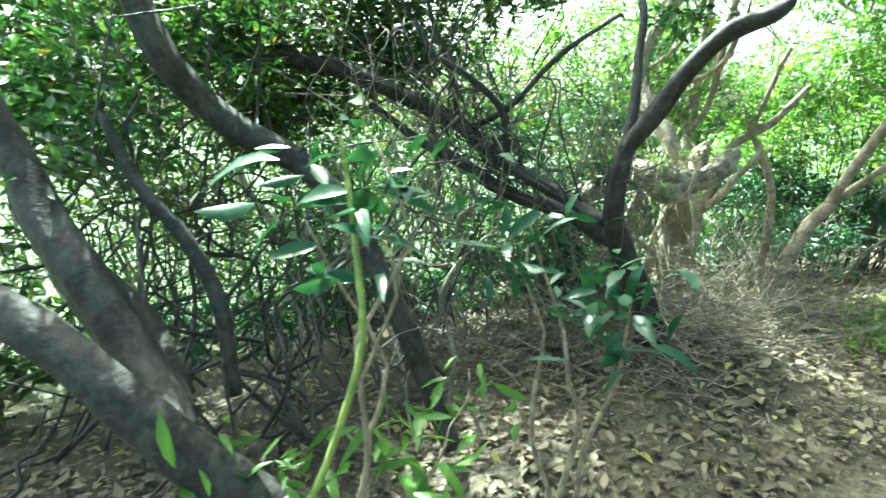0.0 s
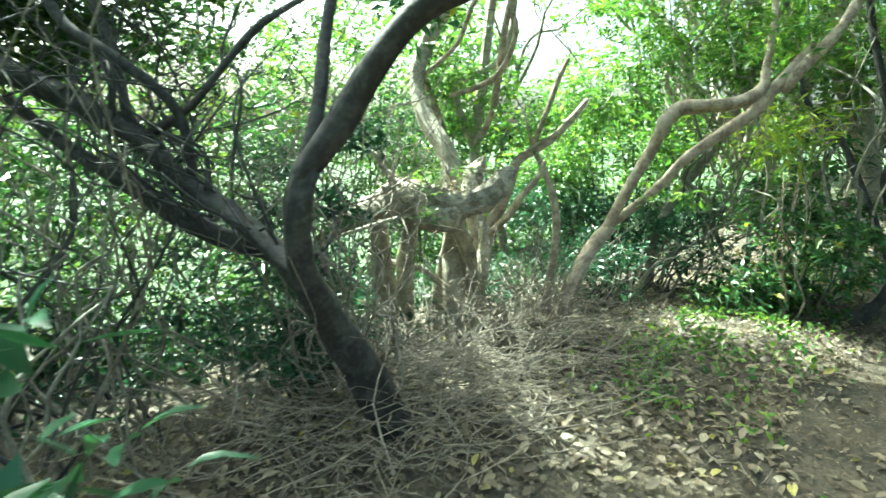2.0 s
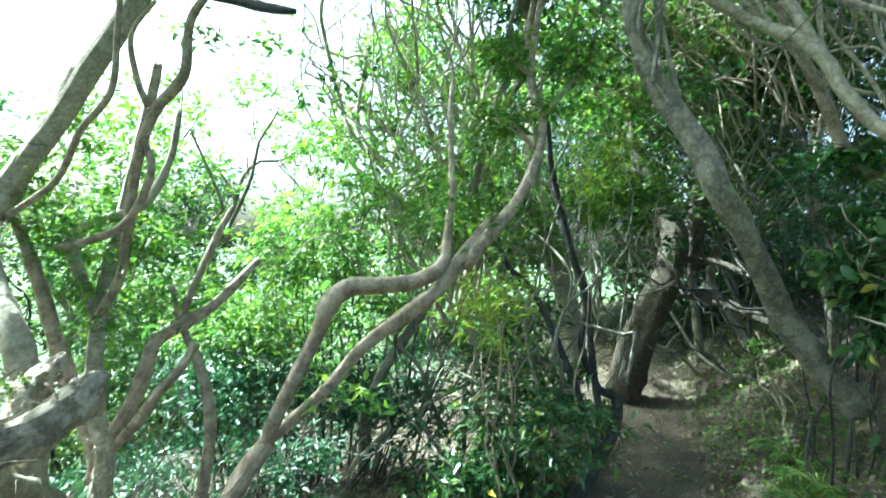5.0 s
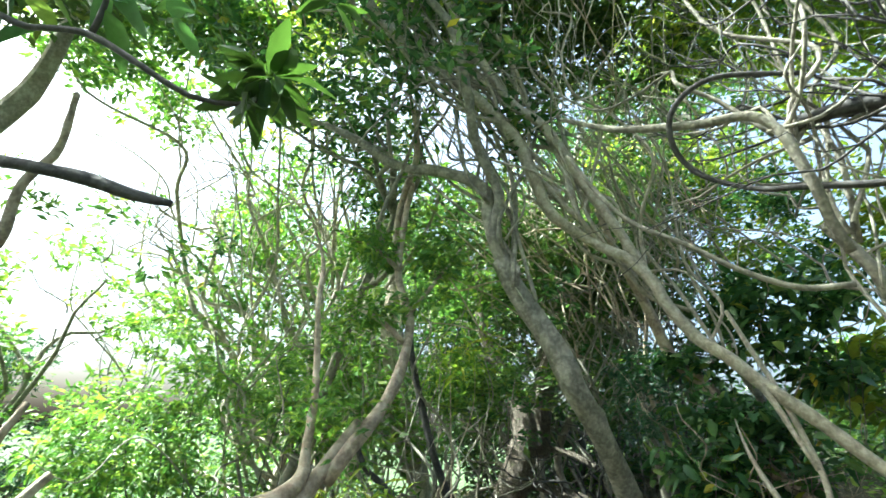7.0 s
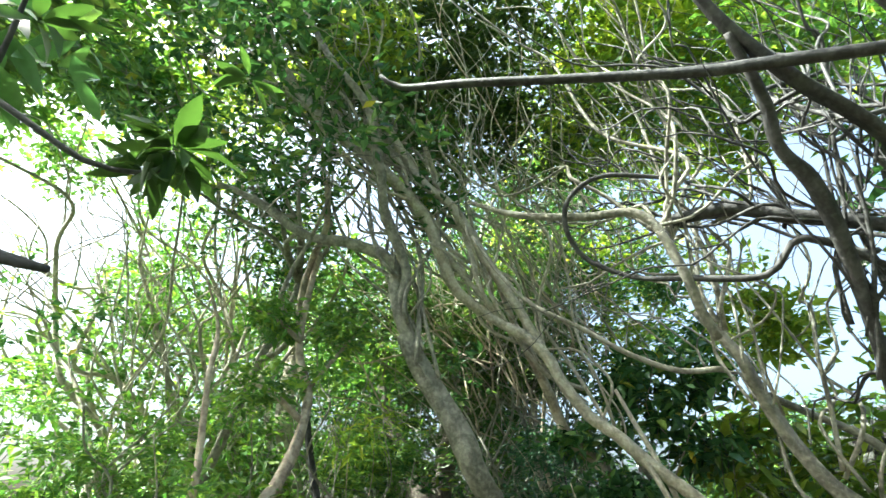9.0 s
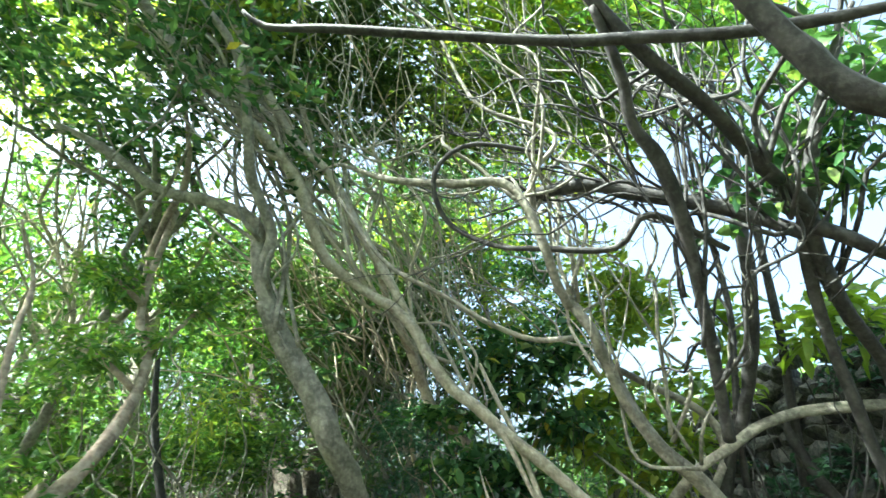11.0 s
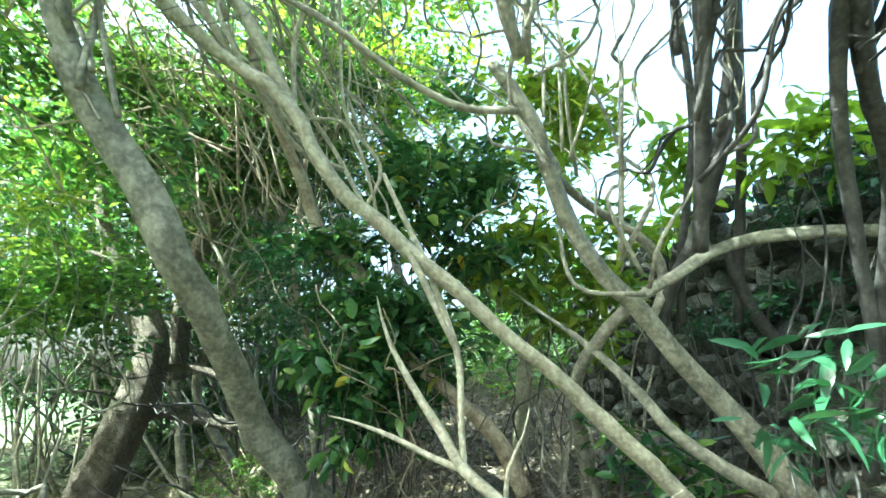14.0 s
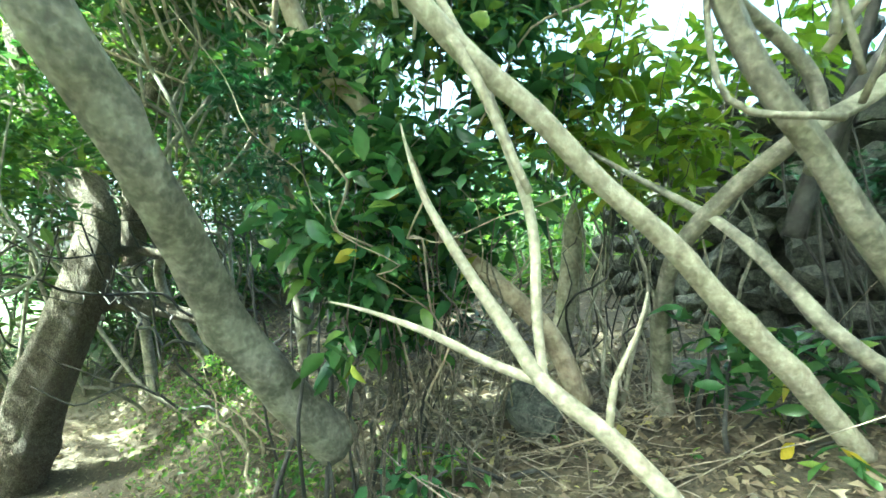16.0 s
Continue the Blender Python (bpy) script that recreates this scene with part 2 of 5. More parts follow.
def leaf_mesh(name, base, way, size, material, fine=False, droop=0.5, width=0.36, far=False):
    """Many folded leaves in one mesh: base points, pointing directions and lengths."""
    n = len(base)
    way = way / (np.linalg.norm(way, axis=1)[:, None] + 1e-9)
    up = np.array([0, 0, 1.0]) + rng.normal(size=(n, 3)) * droop
    side = np.cross(way, up)
    side /= np.linalg.norm(side, axis=1)[:, None] + 1e-9
    nor = np.cross(side, way)
    L = size[:, None]
    w = L * width * (0.8 + 0.4 * rng.random((n, 1)))
    curl = L * rng.normal(0.08, 0.08, (n, 1))
    if fine:
        rows = [(0.0, 0.04, 0), (0.28, 0.42, 0.4), (0.58, 0.5, 0.6), (0.84, 0.26, 0.2)]
        pts = []
        for along, wide, dip in rows:
            mid = base + way * L * along - nor * curl * 4 * along * along
            pts += [mid - side * w * wide + nor * w * 0.18 * dip * 2, mid, mid + side * w * wide + nor * w * 0.18 * dip * 2]
        pts.append(base + way * L - nor * curl * 4)
        v = np.stack(pts, 1).reshape(-1, 3)
        f = []
        for r in range(3):
            a = r * 3
            f += [(a, a + 1, a + 4), (a, a + 4, a + 3), (a + 1, a + 2, a + 5), (a + 1, a + 5, a + 4)]
        f += [(9, 10, 12), (10, 11, 12)]
        k = 13
    elif far:
        mid = base + way * L * 0.45
        v = np.stack([base, mid - side * w * 0.6 + nor * w * 0.2, base + way * L, mid + side * w * 0.6 + nor * w * 0.2], 1).reshape(-1, 3)
        f = [(0, 2, 1), (0, 3, 2)]
        k = 4
    else:
        mid = base + way * L * 0.45
        v = np.stack([base, mid - side * w * 0.5 + nor * w * 0.16, mid - nor * curl * 0.3, mid + side * w * 0.5 + nor * w * 0.16, base + way * L - nor * curl * 2.5], 1).reshape(-1, 3)
        f = [(0, 2, 1), (0, 3, 2), (1, 2, 4), (2, 3, 4)]
        k = 5
    faces = (np.arange(n)[:, None, None] * k + np.array(f)[None]).reshape(-1, 3)
    return mesh_of(name, v, faces, material, smooth=fine)


def leaf_parts(parent, base, way, size, material, width=0.36, droop=0.5):
    """Large leaves, each one a part of its own."""
    for i in range(len(base)):
        part("leaf", leaf_mesh("leaf", base[i:i + 1], way[i:i + 1], size[i:i + 1], material, True, droop, width), parent)


def spray(centre, radii, count, size, per=14, flat=0.45):
    """Bases, directions and lengths of leaves set in tufts through an ellipsoid."""
    tufts = max(1, count // per)
    c = rng.normal(size=(tufts, 3))
    c /= np.linalg.norm(c, axis=1)[:, None]
    c *= (rng.random((tufts, 1)) ** 0.45)
    out = c.copy()
    c = np.array(centre) + c * np.array(radii)
    idx = rng.integers(0, tufts, count)
    d = rng.normal(size=(count, 3)) + out[idx] * 0.8
    d[:, 2] *= flat
    base = c[idx] + rng.normal(size=(count, 3)) * size * np.array([0.8, 0.8, 0.45])
    return base, d, size * (0.6 + 0.7 * rng.random(count))


def crown(parent, blobs, material, fine=False, name="crown", width=0.36, label="", per=16, droop=0.5, far=False):
    """A part of many leaves: blobs are (centre, radii, count, leaf length)."""
    made = [spray(np.array(c) - np.array(parent.location), r if hasattr(r, "__len__") else (r, r, r * 0.7), n, s, per) for c, r, n, s in blobs]
    base, way, size = (np.concatenate(k) for k in zip(*made))
    return part(name, leaf_mesh(name, base, way, size, material, fine, droop, width, far), parent, label, "stuff")


def twig_part(parent, lines, material, sides=5, name="twig_tangle", step=0.12):
    at = np.array([*parent.location, 0])
    v, f = joined([tube(spline(np.array(p) - at, step), sides, 0.05) for p in lines])
    return part(name, mesh_of(name, v, f, material), parent, kind="stuff")


def root(name, label, category, at=(0, 0, 0), group="", kind=""):
    ob = new(name)
    ob.empty_display_size = 0.1
    ob.location = at
    return tagged(ob, label, category, group, kind)


def plant(name, label, limbs, material=None):
    """A tree: each limb a swept, knobbly branch of its own."""
    base = limbs[0][1][0][:3]
    ob = root(name, label, "tree" if name == "tree" else "log", base)
    for part_name, pts in limbs:
        pts = [(x - base[0], y - base[1], z - base[2], r) for x, y, z, r in pts]
        thick = max(p[3] for p in pts)
        v, f = tube(spline(pts, 0.02 if part_name in ("log", "snag") else 0.035 if thick > 0.03 else 0.05), 22 if part_name in ("log", "snag") else 12 if thick > 0.05 else 8, 0.24 if part_name == "log" else 0.11 if thick > 0.03 else 0.06, len(pts) if thick > 0.03 else 1)
        if part_name in ("log", "snag"):
            v = np.array([q + np.array(noise.noise_vector(Vector(q) * 9)) * 0.02 + np.array(noise.noise_vector(Vector(q) * 26)) * 0.012 for q in v])
        part(part_name, mesh_of(part_name, v, f, BARK_LOG if part_name in ("log", "snag") else material or BARK_GREY), ob)
    return ob


# ---- ground ----
def trail_side(x, y):
    """Metres to the right of the trail's middle line."""
    return (0.75 + 0.53 * x - y) * 0.884


def height(x, y):
    u = trail_side(x, y)
    late = np.clip((x - 6.8) / 3.0, 0, 1)
    z = 0.03 + (0.72 + 0.25 * late) * np.clip((u - 0.75 + 0.45 * late) / 1.1, 0, 1) ** 1.4 * np.clip((x - 2.2) / 1.5, 0, 1)
    z = z + 0.21 * np.clip((x + 0.53 * y) / 1.132 - 10.0, 0, 4.5)
    z = z + 0.22 * np.clip(u - 1.85, 0, 6) * np.clip((x - 2.2) / 1.5, 0, 1)
    z = z - 0.12 * np.clip(-u - 0.9, 0, 6) - 0.35 * np.clip(-u - 4.5, 0, 40)
    z = z + 0.22 * np.exp(-((x - 1.35) ** 2 + (y - 3.05) ** 2) / 0.5)
    z = z - 0.03 * np.exp(-(u / 0.35) ** 2)
    return z + 0.025 * np.sin(3.1 * x + 1.3 * y) * np.sin(2.3 * y - x) + 0.012 * np.sin(9 * x) * np.sin(8 * y + 1)


def build_ground():
    inner = np.linspace(-6, 16, 150)
    outer = np.array([10, 18, 32, 60, 120, 250, 500, 1200, 4000.0])
    line = np.concatenate([-6 - outer[::-1], inner, 16 + outer])
    X, Y = np.meshgrid(line, line, indexing="ij")
    Z = height(np.clip(X, -300, 24), np.clip(Y, -12, 300))
    n = len(line)
    i, j = np.meshgrid(np.arange(n - 1), np.arange(n - 1), indexing="ij")
    a = i * n + j
    q = np.stack([a, a + n, a + n + 1, a + 1], -1).reshape(-1, 4)
    ob = new("ground", mesh_of("ground", np.stack([X, Y, Z], -1).reshape(-1, 3), q, SOIL))
    tagged(ob, "dark soil forest floor with a worn trail", "ground", kind="structure")


build_ground()


def scatter(name, label, category, count, size, material, area, width=0.5, lift=0.012, tilt=0.25, fine=False):
    """Leaves lying on the ground where area(x, y) gives their chance."""
    xy = rng.uniform((-3, -2.5), (13, 10), (count * 6, 2))
    keep = rng.random(len(xy)) < area(xy[:, 0], xy[:, 1])
    xy = xy[keep][:count]
    n = len(xy)
    a = rng.uniform(0, 2 * np.pi, n)
    way = np.stack([np.cos(a), np.sin(a), rng.normal(0, tilt, n)], -1)
    base = np.column_stack([xy, height(xy[:, 0], xy[:, 1]) + lift + rng.random(n) * lift])
    ob = new(name, leaf_mesh(name, base, way, size * (0.5 + 0.8 * rng.random(n)), material, fine, tilt, width))
    return tagged(ob, label, category, kind="stuff")



def shrub(label, blobs, leaf, bark, fine=False, stems=9, spread=0.5, width=0.36, name="shrub", per=20, thin=0.008, far=False, group="", each=False):
    """A leafy shrub: stems from the ground up into its leaves."""
    c = np.mean([b[0] for b in blobs], axis=0)
    ground = float(height(c[0], c[1]))
    ob = root(name, label, name, (c[0], c[1], ground), group)
    lines = []
    for i in range(stems):
        b, r = blobs[i % len(blobs)][0], blobs[i % len(blobs)][1]
        r = np.array(r if hasattr(r, "__len__") else (r, r, r * 0.7))
        end = np.array(b) + rng.normal(size=3) * r * 0.45
        a = rng.uniform(0, 6.28)
        foot = np.array((c[0] + 0.35 * spread * math.cos(a), c[1] + 0.35 * spread * math.sin(a), 0)) * 0.5 + 0.5 * np.array((end[0], end[1], 0))
        foot[2] = float(height(foot[0], foot[1])) - 0.03
        lines.append(wavy(foot, end, thin * rng.uniform(0.8, 1.8), thin * 0.35, 0.12, 6))
    if far:
        twig_part(ob, lines, bark, 5, "brushwood")
    else:
        for p in lines:
            v, f = tube(spline(np.array(p) - np.array([*ob.location, 0]), 0.1), 6, 0.06)
            part("stem", mesh_of("stem", v, f, bark), ob)
    if each:
        for c, rad, count, length in blobs:
            base, way, size = spray(np.array(c) - np.array(ob.location), (rad, rad, rad * 0.7), count, length, per)
            leaf_parts(ob, base, way, size, leaf, width)
        return ob
    crown(ob, blobs, leaf, fine, "foliage", width, per=per, far=far)
    return ob


def wild_tree(x, y, tall, lean, seed, bark, leaf, leaves=2500, size=0.1, spread=1.4, low=0.45, thick=0.07):
    """A background tree: trunk, forking limbs, twigs and leaf tufts at their ends."""
    local = np.random.default_rng(seed)
    base = np.array((x, y, float(height(np.clip(x, -12, 24), np.clip(y, -12, 24))) - 0.05))
    ob = root("tree", "slender grey tree with a ragged green crown", "tree", base, "trees of the wood")
    top = np.array((lean[0], lean[1], tall))
    trunk = [(*(top * u + np.array((local.normal() * 0.12, local.normal() * 0.12, 0)) * (u > 0) * tall * 0.3), thick * (1 - 0.7 * u)) for u in np.linspace(0, 1, 7)]
    v, f = tube(spline(trunk, 0.12), 8, 0.1)
    part("trunk", mesh_of("trunk", v, f, bark), ob)
    ends, limbs, twigs = [], [], []
    for k in range(int(6 + local.integers(0, 3))):
        u = local.uniform(low, 0.95)
        s = np.array(trunk[int(u * 6)][:3])
        a = local.uniform(0, 6.28)
        e = s + np.array((math.cos(a), math.sin(a), local.uniform(0.3, 1.2))) * spread * local.uniform(0.5, 1.0)
        limbs.append(wavy(s, e, thick * 0.45, thick * 0.12, 0.2, 5))
        ends.append(e)
        for q in range(5):
            m = s + (e - s) * local.uniform(0.4, 1)
            e2 = m + local.normal(size=3) * spread * 0.35 + (0, 0, 0.2)
            twigs.append(wavy(m, e2, thick * 0.14, 0.003, 0.2, 4))
            ends.append(e2)
    off = np.array([*base, 0])
    for p in limbs:
        v, f = tube(spline(p, 0.15), 6, 0.08)
        part("limb", mesh_of("limb", v, f, bark), ob)
    twig_part(ob, [np.array(p) + off for p in twigs], bark, 4)
    per = max(20, leaves // len(ends))
    crown(ob, [(e + base, spread * 0.3, per, size) for e in ends], leaf, far=True)
    return ob


def bundle(parent, first, last, end, js, je, n, r0, r1, material, bend=0.3, flow=False):
    """Many thin wandering stems that leave the line first-last and end about one place."""
    lines = []
    first, last, end = np.array(first), np.array(last), np.array(end)
    bow = rng.normal(size=3) * 0.05 * np.linalg.norm(end - first)
    bow[2] = abs(bow[2])
    for _ in range(n):
        k, u = rng.uniform(0.5, 1.3), rng.random()
        foot = first + (last - first) * u + rng.normal(size=3) * js
        if not flow:
            tip = end + rng.normal(size=3) * je * 0.7
            lines.append(wavy(foot, tip, r0 * k, r1 * k, bend, 9))
            for q in range(2):
                m = np.array(lines[-1 - q][4 + 2 * q][:3])
                lines.append(wavy(m, m + (tip - foot) * 0.3 + rng.normal(size=3) * 0.22 * np.linalg.norm(tip - foot), r0 * k * 0.5, r1 * 0.5, bend, 5))
            continue
        tip = end + (foot - (first + last) / 2) * 0.9 + rng.normal(size=3) * je * 0.85
        reach = np.linalg.norm(tip - foot)
        swing = bow + rng.normal(size=3) * 0.06 * reach
        stem = [(*(np.array(p[:3]) + swing * math.sin(math.pi * i / 8)), p[3]) for i, p in enumerate(wavy(foot, tip, r0 * k, r1 * k, 0.23, 8))]
        lines.append(stem)
        for at in (3, 5, 6):
            m = np.array(stem[at][:3])
            out = (tip - foot) * rng.uniform(0.25, 0.5) + rng.normal(size=3) * 0.13 * reach
            lines.append(wavy(m, m + out, stem[at][3] * 0.6, r1 * 0.45, 0.18, 5))
    return twig_part(parent, lines, material, 5, step=0.07)


def fern(label, x, y, fronds, length):
    """A fern: arching fronds with paired leaflets."""
    ob = root("fern", label, "fern", (x, y, float(height(x, y))), "ferns by the trail")
    base, way, size, ribs = [], [], [], []
    for k in range(fronds):
        a = k / fronds * 6.28 + rng.normal() * 0.2
        L = length * rng.uniform(0.7, 1.1)
        out = np.array((math.cos(a), math.sin(a), 0))
        line = [out * L * u + np.array((0, 0, L * (1.1 * u - 0.95 * u * u))) for u in np.linspace(0, 1, 26)]
        ribs.append([(*(p + np.array(ob.location)), 0.004 * (1 - 0.8 * i / 25)) for i, p in enumerate(line[::5])])
        across = np.cross(out, (0, 0, 1))
        for i, p in enumerate(line[3:]):
            for s in (-1, 1):
                base.append(p)
                way.append(across * s + out * 0.45 + rng.normal(size=3) * 0.08)
                size.append(L * 0.26 * math.sin(math.pi * (i + 2) / 26) + 0.01)
    twig_part(ob, ribs, STALK, 4, "rib")
    part("frond", leaf_mesh("frond", np.array(base), np.array(way), np.array(size), LEAF_BRIGHT, False, 0.15, 0.26), ob, kind="stuff")
    return ob


def rosette(parent, centre, n, length, material):
    """Long leaves radiating from one bud."""
    c = np.array(centre) - np.array(parent.location)
    d = rng.normal(size=(n, 3))
    d[:, 2] = d[:, 2] * 0.5 - 0.1
    d /= np.linalg.norm(d, axis=1)[:, None]
    leaf_parts(parent, c + d * 0.012, d, length * (0.75 + 0.4 * rng.random(n)), material, 0.3, 0.4)


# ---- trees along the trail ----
# Trunk shade is painted in through the near-black bark.
crooked_tree = plant('tree', 'shade-darkened crooked tree with twisted limbs above dead sticks', [
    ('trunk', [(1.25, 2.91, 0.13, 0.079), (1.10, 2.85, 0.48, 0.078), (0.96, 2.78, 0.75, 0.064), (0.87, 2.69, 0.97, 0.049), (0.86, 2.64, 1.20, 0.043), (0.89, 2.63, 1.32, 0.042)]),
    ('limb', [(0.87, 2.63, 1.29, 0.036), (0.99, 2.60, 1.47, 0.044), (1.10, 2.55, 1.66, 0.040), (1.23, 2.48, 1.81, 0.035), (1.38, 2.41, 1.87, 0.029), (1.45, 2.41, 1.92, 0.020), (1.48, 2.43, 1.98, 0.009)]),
    # Upper end is prolonged out of view to carry the added shading crown.
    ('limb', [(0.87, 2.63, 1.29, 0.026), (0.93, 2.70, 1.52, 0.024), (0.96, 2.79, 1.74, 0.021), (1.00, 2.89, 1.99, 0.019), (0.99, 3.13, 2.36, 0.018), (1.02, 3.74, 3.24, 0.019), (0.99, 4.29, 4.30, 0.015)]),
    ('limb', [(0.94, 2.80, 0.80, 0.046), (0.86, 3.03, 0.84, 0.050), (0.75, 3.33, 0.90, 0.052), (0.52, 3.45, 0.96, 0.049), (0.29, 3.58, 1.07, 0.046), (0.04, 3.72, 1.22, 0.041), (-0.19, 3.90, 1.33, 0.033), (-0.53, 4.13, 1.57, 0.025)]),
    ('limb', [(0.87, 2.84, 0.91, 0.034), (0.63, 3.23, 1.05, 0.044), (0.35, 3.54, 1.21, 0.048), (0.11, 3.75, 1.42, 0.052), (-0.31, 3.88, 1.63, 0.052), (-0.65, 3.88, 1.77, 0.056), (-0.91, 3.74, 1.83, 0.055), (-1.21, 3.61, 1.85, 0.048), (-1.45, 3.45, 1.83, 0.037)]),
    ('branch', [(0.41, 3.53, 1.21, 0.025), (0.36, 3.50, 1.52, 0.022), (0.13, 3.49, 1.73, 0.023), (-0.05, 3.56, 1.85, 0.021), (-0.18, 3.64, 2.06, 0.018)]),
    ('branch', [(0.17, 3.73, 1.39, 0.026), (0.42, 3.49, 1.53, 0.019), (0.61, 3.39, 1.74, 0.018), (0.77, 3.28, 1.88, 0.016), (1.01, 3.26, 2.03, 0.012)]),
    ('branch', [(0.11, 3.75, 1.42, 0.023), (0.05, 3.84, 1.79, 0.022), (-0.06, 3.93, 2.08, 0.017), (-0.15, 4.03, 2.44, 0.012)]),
], BARK_DARK_SHADED)
leaning_tree = plant('tree', 'grey smooth-barked tree leaning over the trail', [
    ('trunk', [(6.59, 2.55, 0.92, 0.117), (6.37, 2.73, 1.21, 0.097), (6.16, 2.87, 1.50, 0.088), (5.95, 2.91, 1.76, 0.083), (5.70, 2.93, 1.98, 0.077), (5.51, 2.97, 2.18, 0.072), (5.34, 3.00, 2.33, 0.068), (5.26, 3.07, 2.56, 0.065), (5.18, 3.20, 2.79, 0.061), (5.10, 3.30, 2.98, 0.056), (5.04, 3.38, 3.18, 0.053)]),
    ('limb', [(5.10, 3.30, 2.98, 0.050), (5.04, 3.36, 3.16, 0.052), (4.98, 3.40, 3.32, 0.050), (4.95, 3.43, 3.49, 0.048), (4.92, 3.46, 3.70, 0.045), (4.81, 3.74, 3.85, 0.042), (4.69, 4.08, 3.94, 0.036), (4.49, 4.41, 4.20, 0.030), (4.35, 4.72, 4.37, 0.021)]),
    ('limb', [(5.02, 3.38, 3.22, 0.040), (4.96, 3.38, 3.40, 0.040), (4.92, 3.33, 3.62, 0.036), (4.70, 3.39, 3.94, 0.030), (4.52, 3.37, 4.30, 0.027), (4.32, 3.38, 4.66, 0.024), (4.10, 3.61, 5.05, 0.019), (3.89, 3.77, 5.51, 0.016)]),
], BARK_GREY)
slanting_tree = plant('tree', 'pale slender tree slanting steeply across the bank', [
    ('trunk', [(6.01, 0.55, 1.02, 0.047), (5.93, 0.83, 1.32, 0.043), (5.88, 1.05, 1.53, 0.041), (5.81, 1.27, 1.76, 0.040), (5.75, 1.52, 1.97, 0.038), (5.68, 1.74, 2.18, 0.037), (5.63, 1.96, 2.36, 0.036), (5.58, 2.12, 2.52, 0.034), (5.55, 2.27, 2.64, 0.032), (5.50, 2.41, 2.84, 0.034), (5.45, 2.50, 3.03, 0.033), (5.40, 2.63, 3.18, 0.031), (5.37, 2.80, 3.29, 0.031)]),
    ('limb', [(5.40, 2.63, 3.18, 0.030), (5.36, 2.80, 3.29, 0.033), (5.20, 3.05, 3.50, 0.037), (5.08, 3.13, 3.74, 0.038), (4.99, 3.23, 4.05, 0.039), (4.80, 3.47, 4.39, 0.040), (4.63, 3.74, 4.66, 0.041), (4.45, 3.90, 4.81, 0.042), (4.30, 4.10, 5.12, 0.043), (4.14, 4.26, 5.48, 0.041), (3.94, 4.30, 6.02, 0.034)]),
    ('limb', [(5.52, 2.35, 2.76, 0.024), (5.47, 2.52, 3.08, 0.028), (5.38, 2.68, 3.42, 0.031), (5.24, 2.85, 3.75, 0.031), (5.06, 3.03, 4.13, 0.030), (4.93, 3.25, 4.37, 0.028), (4.72, 3.44, 4.78, 0.025), (4.47, 3.63, 5.29, 0.018)]),
    ('limb', [(5.55, 2.24, 2.62, 0.010), (5.59, 2.10, 2.49, 0.016), (5.60, 2.00, 2.39, 0.018), (5.59, 1.91, 2.23, 0.017), (5.59, 1.86, 2.11, 0.015), (5.60, 1.77, 1.91, 0.013)]),
], BARK_PALE)
mottled_tree = plant('tree', 'mottled grey tree forking into tangled limbs before the stones', [
    ('trunk', [(6.00, 0.08, 1.08, 0.076), (5.90, 0.35, 1.44, 0.059), (5.85, 0.52, 1.64, 0.051), (5.76, 0.71, 1.84, 0.045), (5.70, 0.88, 2.06, 0.042), (5.61, 1.06, 2.23, 0.037), (5.56, 1.20, 2.47, 0.036), (5.46, 1.29, 2.69, 0.034), (5.37, 1.35, 2.87, 0.031), (5.34, 1.43, 3.01, 0.030), (5.31, 1.54, 3.17, 0.027)]),
    ('limb', [(5.48, 1.30, 2.71, 0.020), (5.84, 1.04, 2.64, 0.023), (5.97, 0.79, 2.52, 0.024), (6.00, 0.66, 2.39, 0.026), (5.99, 0.64, 2.21, 0.025), (5.87, 0.77, 2.01, 0.024)]),
    ('limb', [(6.75, 0.97, 0.95, 0.055), (6.68, 0.99, 1.14, 0.046), (6.45, 1.07, 1.49, 0.036), (6.20, 1.09, 1.77, 0.031), (5.98, 0.98, 1.97, 0.029), (5.80, 0.84, 2.12, 0.029), (5.78, 0.66, 2.22, 0.030), (5.82, 0.45, 2.34, 0.031), (5.81, 0.23, 2.40, 0.031), (5.77, 0.01, 2.41, 0.032), (5.73, -0.26, 2.40, 0.031), (5.65, -0.54, 2.35, 0.028), (5.59, -0.90, 2.20, 0.025)]),
    ('limb', [(6.55, 1.42, 2.30, 0.006), (6.36, 1.24, 2.12, 0.013), (6.18, 1.08, 1.96, 0.018), (6.02, 0.99, 1.84, 0.023), (5.94, 0.84, 1.65, 0.029), (5.88, 0.71, 1.47, 0.029), (5.88, 0.52, 1.32, 0.034), (5.93, 0.27, 1.17, 0.042)]),
    ('limb', [(4.73, 1.48, 2.82, 0.024), (4.66, 1.53, 2.94, 0.025), (4.56, 1.58, 3.15, 0.026), (4.50, 1.71, 3.44, 0.023), (4.51, 2.01, 3.51, 0.022), (4.58, 2.39, 3.65, 0.019), (4.63, 2.74, 3.86, 0.013)]),
    ('branch', [(4.92, 1.48, 2.72, 0.015), (4.87, 1.69, 2.72, 0.015), (4.78, 1.91, 2.81, 0.014), (4.66, 2.12, 2.94, 0.013), (4.60, 2.35, 3.08, 0.013), (4.54, 2.49, 3.24, 0.012), (4.48, 2.65, 3.51, 0.009)]),
], BARK_GREY)
